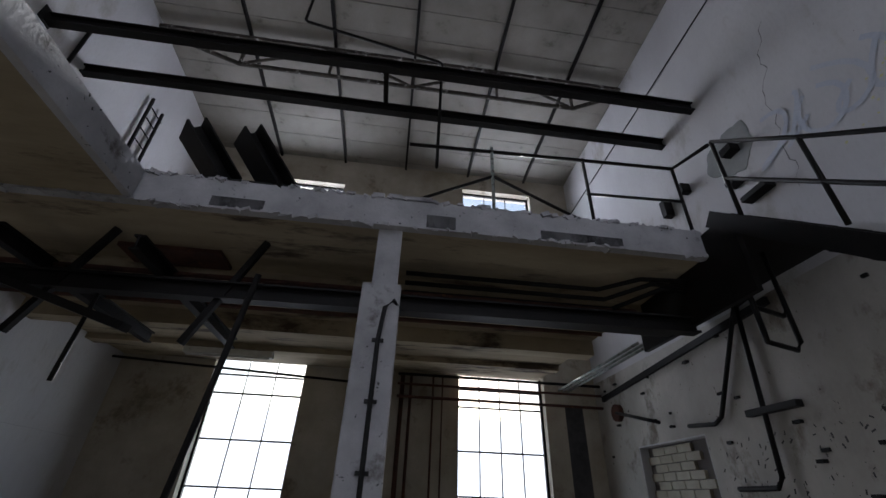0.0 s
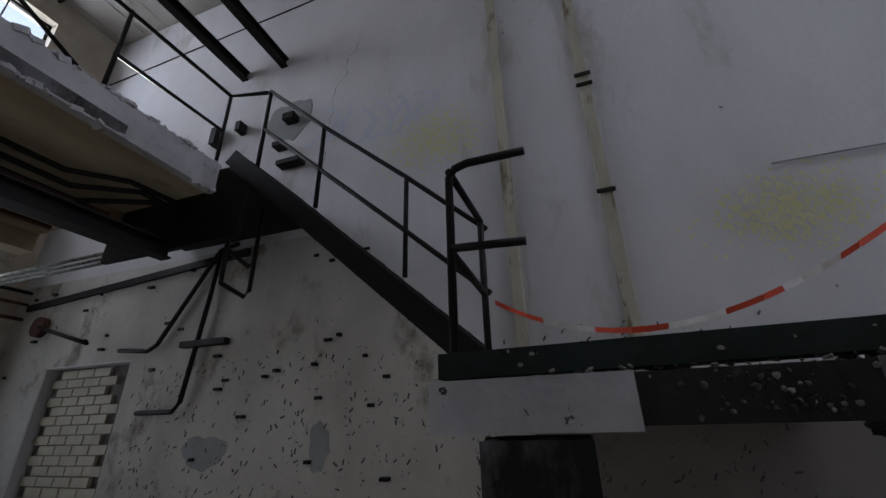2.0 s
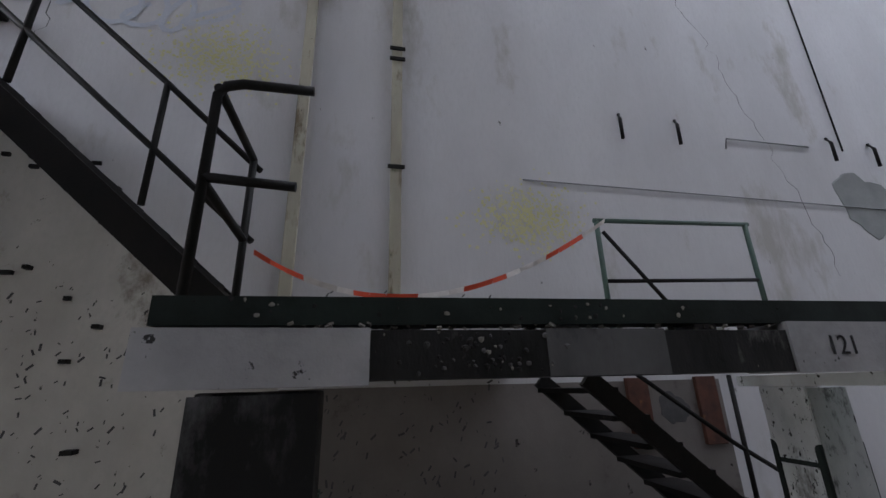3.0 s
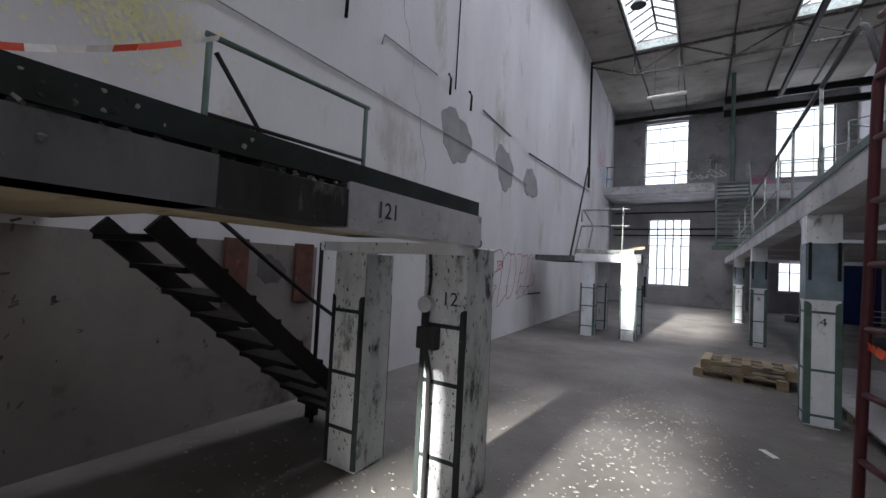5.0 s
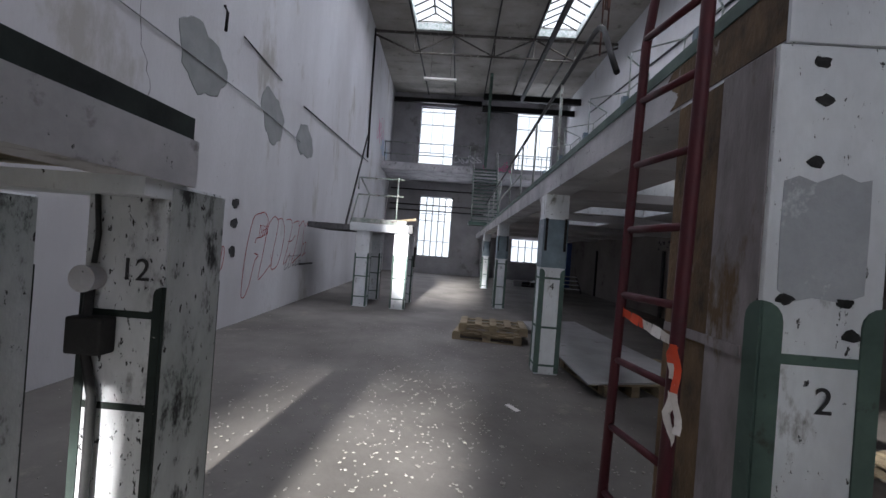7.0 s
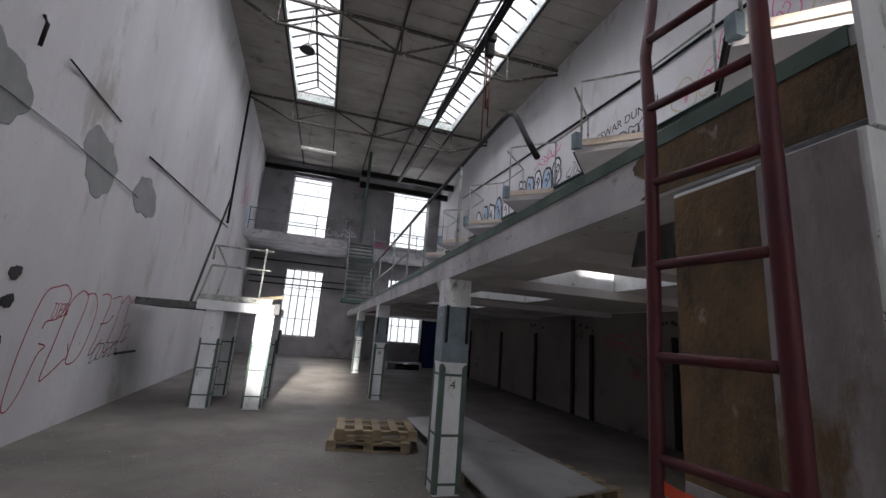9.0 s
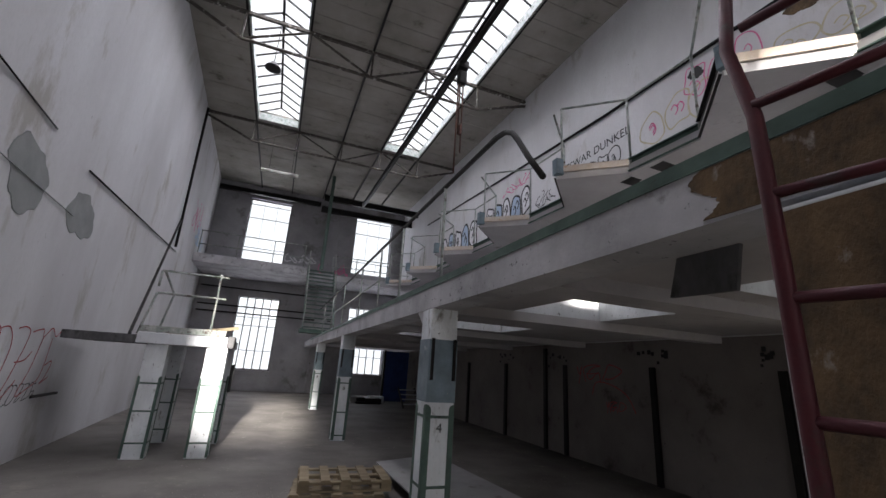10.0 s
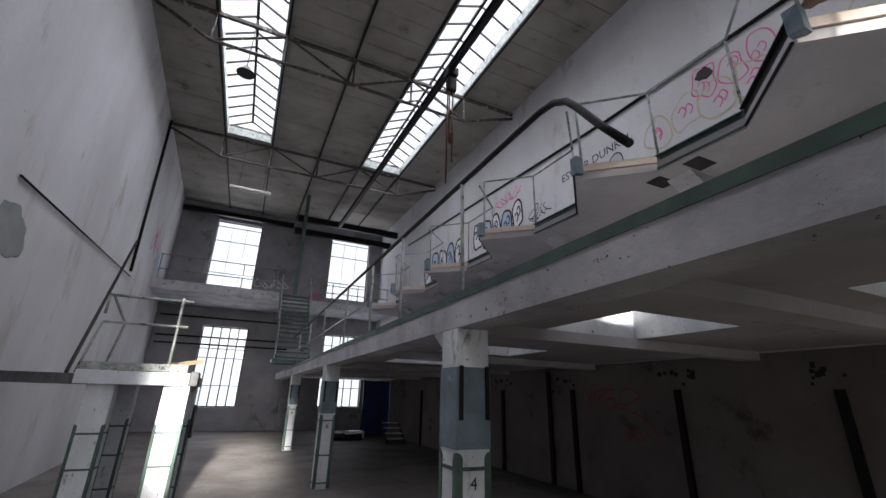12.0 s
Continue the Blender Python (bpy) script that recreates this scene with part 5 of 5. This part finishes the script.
single("wall_cable", tube([(X_E - 0.02, -4.5, 4.6), (X_E - 0.02, -4.55, 4.76), (X_E - 0.02, -5.9, 4.76)], 0.01, 5), CEMENT, "painted conduit along the wall", "cable")
single("wall_cable", tube([(X_E - 0.03, -7.6, 4.75), (X_E + 0.04, -9.2, 4.7)], 0.012, 5), STEEL, "dark conduit along the wall", "cable")
single("wall_cable", tube([(X_E + 0.1, -10.6, 4.65), (5.1, -19.2, 5.2)], 0.018, 6), STEEL, "dark pipe along the wall to the deck", "pipe")
single("wall_cable", tube([(5.05, -18.6, 10.8), (5.06, -18.9, 5.3)], 0.045, 6), STEEL, "dark riser pipe down the wall", "pipe")
for y in (-3.4, -2.6):
    single("hanging_strip", box(X_E - 0.05, X_E - 0.002, y - 0.12, y + 0.12, 1.1, 1.75, 0.01), RUSTY, "rusty flat strip on the wall below the deck", "strip")
blot("soot_patch", -3.0, 1.45, 0.16, 0.16, SOOT, "round soot mark on the wall", "stain", seed=14)


blot("wall_breakout", -6.75, 7.45, 0.16, 0.12, BLACK, "dark broken hole in the upper wall", "wall hole", seed=33, face=1)
blot("wall_breakout", -4.95, 7.45, 0.28, 0.17, BROWN, "broken brown hole in the upper wall", "wall hole", seed=34, face=1)
for y, z in ((-4.1, 4.7), (-6.7, 4.7)):
    for dy in (0.0, 0.55):
        single("slab_hole", box(-3.6, -3.25, y + dy, y + dy + 0.22, ZG - 0.165, ZG - 0.158), BLACK, "dark broken-through spot in the gallery underside", "hole", "slab holes")

# cracks in the plaster
rc = random.Random(61)
for y0, z0, z1, lean in ((-4.15, 7.6, 3.0, -0.25), (2.9, 7.5, 5.1, 0.35)):
    bm = bmesh.new()
    y, z = y0, z0
    while z > z1:
        y2, z2 = y + rc.gauss(lean * 0.1, 0.05), z - rc.uniform(0.06, 0.16)
        w = rc.uniform(0.002, 0.006)
        bm.faces.new([bm.verts.new((X_E - 0.003, q, r)) for q, r in ((y - w, z), (y + w, z), (y2 + w, z2), (y2 - w, z2))])
        y, z = y2, z2
    single("wall_crack", bm, SOOT, "thin jagged crack in the plaster", "crack", "wall cracks")


# Dark panel puts the shade below the deck into the wall's colour.
part("lower_render", box(X_E - 0.006, X_E - 0.0005, -3.6, 0.815, 0.0, 1.72), UNDERWALL, wall_east, "grimy grey render below the deck, shade painted in")
# ---- graffiti and stains: thin raised strokes ----
def strokes(name, label, wall_x, face, cy, cz, w, h, material, seed, n, thick=0.02):
    """A tag of looping brush strokes on a side wall, each stroke a part."""
    r = random.Random(seed)
    t = thing(name, label, "graffiti", group="graffiti")
    for i in range(n):
        u0 = -w / 2 + w * (i + 0.5) / n
        a, b, c, d = r.uniform(0.6, 1.3), r.uniform(1, 3), r.uniform(0, 6.28), r.uniform(0.5, 1.0)
        pts = []
        for k in range(15):
            s = k / 14
            u = u0 + 0.75 * w / n * a * math.sin(b * 3.1 * s + c)
            v = h * 0.5 * d * math.cos(3.6 * s + c * 0.4) + 0.06 * h * math.sin(9 * s)
            pts.append((cy + u, cz + v))
        ribbon(t, pts, wall_x, face, material, thick, 0.004 + 0.0015 * i)
    return t


def smooth(pts, closed=False, n=6):
    """A soft curve through points of a plane."""
    out, m = [], len(pts)
    for i in range(m if closed else m - 1):
        p = [pts[(i + k) % m] if closed else pts[min(max(i + k, 0), m - 1)] for k in (-1, 0, 1, 2)]
        for j in range(n):
            s = j / n
            out.append(tuple(0.5 * (2 * b + (c - a) * s + (2 * a - 5 * b + 4 * c - d) * s * s + (3 * b - a - 3 * c + d) * s ** 3) for a, b, c, d in zip(*p)))
    out.append(out[0] if closed else tuple(pts[-1]))
    return out


def ribbon(t, pts, wall_x, face, material, thick, lift):
    """One sprayed line, of y and z, lying on a side wall."""
    bm = bmesh.new()
    prev = None
    for i, (y, z) in enumerate(pts):
        a, b = pts[max(i - 1, 0)], pts[min(i + 1, len(pts) - 1)]
        d = Vector((b[0] - a[0], b[1] - a[1]))
        if d.length < 1e-6:
            continue
        d = d.normalized() * thick / 2
        x = wall_x(y) + face * (lift + 0.00002 * i)
        nxt = (bm.verts.new((x, y + d.y, z - d.x)), bm.verts.new((x, y - d.y, z + d.x)))
        if prev:
            bm.faces.new((prev[0], nxt[0], nxt[1], prev[1]))
        prev = nxt
    return part("stroke", bm, material, t)


def lettering(label, wall_x, face, y0, y1, z0, z1, lines, material, thick):
    """Sprayed letters drawn by hand in a unit square, laid between y0, y1 and z0, z1."""
    t = thing("graffiti", label, "graffiti", group="graffiti")
    for i, line in enumerate(lines):
        ribbon(t, [(y0 + (y1 - y0) * u, z0 + (z1 - z0) * v) for u, v in smooth(line)], wall_x, face, material, thick, 0.004 + 0.001 * i)
    return t


def bubbles(label, y0, y1, z0, z1, n, outline, fill, seed, thick=0.03, inner=None):
    """Fat rounded letters on the west wall: filled shapes, an outline and inner lines."""
    r = random.Random(seed)
    t = thing("graffiti", label, "graffiti", group="graffiti")
    w, h = (y1 - y0) / n, z1 - z0
    for i in range(n):
        cy, cz = y0 + (i + 0.5) * w, (z0 + z1) / 2 + r.uniform(-0.06, 0.06) * h
        pts = []
        for k in range(9):
            a = 6.2832 * k / 9
            f = r.uniform(0.72, 1.12)
            sq = 1 / max(abs(math.cos(a)), abs(math.sin(a))) ** 0.6
            pts.append((cy + 0.5 * abs(w) * f * sq * math.cos(a), cz + 0.46 * h * f * sq * math.sin(a)))
        ring = smooth(pts, True)
        if fill:
            bm = bmesh.new()
            vs = [bm.verts.new((X_W + 0.003 + 0.0006 * i, y, z)) for y, z in ring[:-1]]
            c = bm.verts.new((X_W + 0.003 + 0.0006 * i, cy, cz))
            for a, b in zip(vs, vs[1:] + vs[:1]):
                bm.faces.new((a, b, c))
            part("fill", bm, fill[i % len(fill)], t)
        ribbon(t, ring, west_x, 1, outline, thick, 0.0075 + 0.0006 * i)
        for q in range(2):
            u, v = cy + r.uniform(-0.2, 0.2) * w, cz + r.uniform(-0.2, 0.1) * h
            ribbon(t, smooth([(u, v - 0.15 * h), (u + 0.12 * w, v), (u, v + 0.15 * h), (u - 0.14 * w, v + 0.05 * h)]), west_x, 1, inner or outline, thick * 0.8, 0.009 + 0.0006 * i)
    return t


def west_x(y):
    return X_W


ROUND = [
    [(0.16, 0.98), (0.08, 0.9), (0.02, 0.5), (0.0, 0.08), (0.03, 0.0), (0.08, 0.12), (0.13, 0.4), (0.17, 0.47), (0.12, 0.5)],
    [(0.12, 0.62), (0.14, 0.68), (0.22, 0.72), (0.27, 0.9), (0.22, 1.0), (0.16, 0.98)],
    [(0.36, 0.98), (0.28, 0.85), (0.23, 0.5), (0.19, 0.2), (0.24, 0.22), (0.33, 0.33), (0.36, 0.36), (0.34, 0.48)],
    [(0.36, 0.98), (0.42, 0.9), (0.37, 0.5), (0.36, 0.3), (0.44, 0.32), (0.5, 0.5), (0.53, 0.8), (0.48, 0.96), (0.4, 0.94)],
    [(0.55, 0.96), (0.62, 0.98), (0.66, 0.9), (0.6, 0.55), (0.55, 0.35), (0.6, 0.38), (0.66, 0.5)],
    [(0.6, 0.66), (0.68, 0.68), (0.73, 0.76)],
    [(0.68, 0.94), (0.78, 0.98), (0.8, 0.9), (0.87, 1.0), (0.93, 0.92), (0.98, 0.98)],
    [(0.8, 0.9), (0.76, 0.6), (0.7, 0.36), (0.78, 0.4), (0.88, 0.52), (0.9, 0.9)],
    [(0.9, 0.62), (0.97, 0.66), (0.94, 0.5), (0.9, 0.44), (0.98, 0.5)]]
lettering("sprawling thin dark red letters sprayed on the white wall", east_x, -1, -8.15, -11.6, 0.42, 2.0, ROUND, SPRAYRED, 0.02)
lettering("small dark scribble inside the red letters", east_x, -1, -8.5, -9.1, 1.45, 1.75, ROUND[3:], SPRAYRED, 0.014)
lettering("small dark scribble low beside the red letters", east_x, -1, -9.9, -11.2, 0.75, 1.15, ROUND[2:], SOOT, 0.016)
lettering("loose red curl beside the pillar", east_x, -1, -7.2, -7.8, 0.8, 1.35, ROUND[:4], SPRAYRED, 0.018)
for z in (2.05, 1.72, 1.25):
    blot("wall_breakout", -7.75, z, 0.1, 0.09, BLACK, "dark knocked-out hole in the white wall", "wall hole", seed=int(z * 100))
strokes("graffiti", "faded pale blue graffiti high on the wall", east_x, -1, 2.7, 5.9, 1.9, 1.0, FAINTBLUE, 6, 6, 0.06)


def spray(cy, cz, sy, sz, n, material, label, seed):
    """A cloud of fine paint flecks on the east wall."""
    r = random.Random(seed)
    bm = bmesh.new()
    for k in range(n):
        y, z, s = cy + r.gauss(0, sy), cz + r.gauss(0, sz), r.uniform(0.004, 0.022)
        x = X_E - 0.003 - 0.000004 * k
        bm.faces.new([bm.verts.new((x, y + s * math.cos(a), z + s * math.sin(a))) for a in (0.3, 1.5, 2.8, 4.0, 5.2)])
    tagged(mesh_ob("spray_mist", bm, material), label, "graffiti", kind="stuff")


spray(1.75, 5.15, 0.3, 0.22, 900, SPRAYYEL, "faint yellow spray mist on the wall", 1)
spray(-1.6, 3.45, 0.3, 0.18, 900, SPRAYYEL, "faint yellow spray mist on the wall", 2)
strokes("graffiti", "pink and blue graffiti at the wall's end", east_x, -1, -22.5, 7.6, 2.4, 1.6, SPRAYPINK, 9, 6, 0.05)
strokes("graffiti", "blue graffiti at the wall's end", east_x, -1, -24, 7.0, 2.4, 1.2, SPRAYBLUE, 10, 7, 0.09)
SCRAWL = [
    [(0.0, 0.95), (0.06, 0.6), (0.12, 0.95), (0.04, 0.2)],
    [(0.2, 0.3), (0.17, 0.85), (0.36, 1.0), (0.55, 0.95), (0.4, 0.9), (0.24, 0.6), (0.32, 0.4), (0.5, 0.7), (0.54, 0.3)],
    [(0.22, 0.62), (0.5, 0.66)],
    [(0.58, 0.4), (0.66, 0.75), (0.74, 1.02), (0.98, 0.8), (0.8, 0.5), (0.64, 0.46)],
    [(0.35, -0.2), (0.45, 0.3), (0.75, 0.25), (1.05, -0.1), (1.2, -0.7)]]
lettering("red scrawled tag on the lower wall below the mezzanine", west_x, 1, -10.4, -9.0, 1.5, 2.02, SCRAWL, SPRAYRED, 0.022)
lettering("small red tag on the lower wall below the mezzanine", west_x, 1, -9.5, -8.95, 1.0, 1.3, SCRAWL[:4], SPRAYRED, 0.016)
words = thing("graffiti", "hand-lettered black words sprayed above the gallery", "graffiti", group="graffiti")
text("ESWAR DUNKEL", 0.3, pose(X_W + 0.006, -9.5, 7.16, 90, 0, 90), INK, words, "lettering")
bubbles("black outlined letters under the sprayed words", -10.2, -8.7, 6.45, 6.95, 4, INK, None, 50)
bubbles("pink and ochre fat letters sprayed above the gallery", -8.1, -5.75, 6.5, 7.25, 4, SPRAYTAN, None, 51, 0.035, SPRAYPINK)
bubbles("pink brick-like letters climbing above the gallery", -7.0, -5.6, 6.9, 7.6, 3, SPRAYPINK, None, 52, 0.025)
bubbles("thin ochre looping letters above the gallery", -5.5, -3.6, 6.55, 7.1, 3, SPRAYTAN, None, 53, 0.03)
bubbles("pale blue and white fat letters with black outlines", -15.3, -12.3, 6.5, 7.5, 5, INK, (SPRAYWHITE, SPRAYBLUE), 54, 0.07)
bubbles("white and blue fat letters with black outlines", -19.8, -16.0, 6.3, 7.6, 5, INK, (SPRAYWHITE, SPRAYBLUE), 55, 0.09)
strokes("graffiti", "pink tag above the gallery letters", west_x, 1, -13.2, 7.75, 1.6, 0.35, SPRAYPINK, 26, 8, 0.03)
strokes("graffiti", "black scribble beside the gallery letters", west_x, 1, -11.6, 6.7, 0.9, 0.5, INK, 25, 5, 0.025)


def end_strokes(cx, cz, w, h, material, seed, n, thick, label):
    for ob in strokes("graffiti", label, lambda y: 0.0, 0, cx, cz, w, h, material, seed, n, thick).children:
        ob.data.transform(Matrix(((0, 1, 0, 0), (1, 0, 0, Y_S + 0.012), (0, 0, 1, 0), (0, 0, 0, 1))))


end_strokes(0.6, 7.3, 1.6, 0.5, SPRAYWHITE, 40, 7, 0.06, "white tag on the end wall above the deck")
end_strokes(-1.3, 7.0, 1.6, 0.7, SPRAYPINK, 41, 7, 0.06, "pink tag on the end wall above the deck")
setting("dado", box(0.4, 5.4, Y_S + 0.003, Y_S + 0.01, 6.16, 6.75), GREEN, "green painted dado on the end wall", "dado")

# dark stains on the west side of the windows
for cx, w in ((4.05, 0.4),):
    setting("stain", box(cx - w / 2, cx + w / 2, Y_N - 0.006, Y_N - 0.002, 0.2, 3.6), SOOT, "black soot run beside the window", "stain")

# knocked-off plaster chips on the lower east wall
rng = random.Random(55)
bm = bmesh.new()
for i in range(900):
    y, z = rng.uniform(-1.2, 6.0), rng.uniform(0.2, 2.6)
    h = rng.uniform(0.004, 0.03)
    add_box(bm, X_E - 0.009, X_E - 0.001, -h * 0.3, h * 0.3, -h, h, Matrix.Translation((0, y, z)) @ pose(0, 0, 0, rng.gauss(20, 35), 0, 0))
tagged(mesh_ob("plaster_chips", bm, SOOT), "dark chips knocked into the lower wall", "chips", kind="stuff")
# debris on the floor
rng = random.Random(77)
bm = bmesh.new()
for i in range(5200):
    x, y = rng.uniform(-5.2, 4.5), rng.uniform(-20, -1.6)
    if rng.random() < 0.5:
        x, y = rng.gauss(1.3, 1.3), rng.uniform(-9, -1.8)
    if x > 4.5 or x < -5.2:
        continue
    s = rng.uniform(0.003, 0.009) * (2.4 if rng.random() < 0.05 else 1)
    add_box(bm, -s, s, -s * rng.uniform(0.3, 1), s * 0.7, 0.0, rng.uniform(0.002, 0.007), pose(x, y, 0.0005, 0, 0, rng.uniform(0, 180)))
tagged(mesh_ob("floor_litter", bm, PAPER), "pale paint flakes and plaster crumbs strewn over the floor", "litter", kind="stuff")
for x, y, a in ((0.55, -3.45, 40), (-0.9, -4.3, 10), (1.2, -3.0, 70), (0.2, -5.2, 120)):
    single("paper_scrap", box(-0.09, 0.09, -0.03, 0.03, 0.001, 0.008, 0.002), TAPEW, "crumpled pale scrap on the floor", "scrap", "scraps").matrix_basis = pose(x, y, 0, 0, 0, a)
# outside ground
setting("ground", holed(-150, 150, -150, 150, [(X_W - 0.45, 6.25, Y_S - 0.45, Y_N + 0.45)], lambda a, b, c, d: (a, b, c, d, -0.3, -0.15)), CEMENT, "bare grey yard around the hall", "ground")
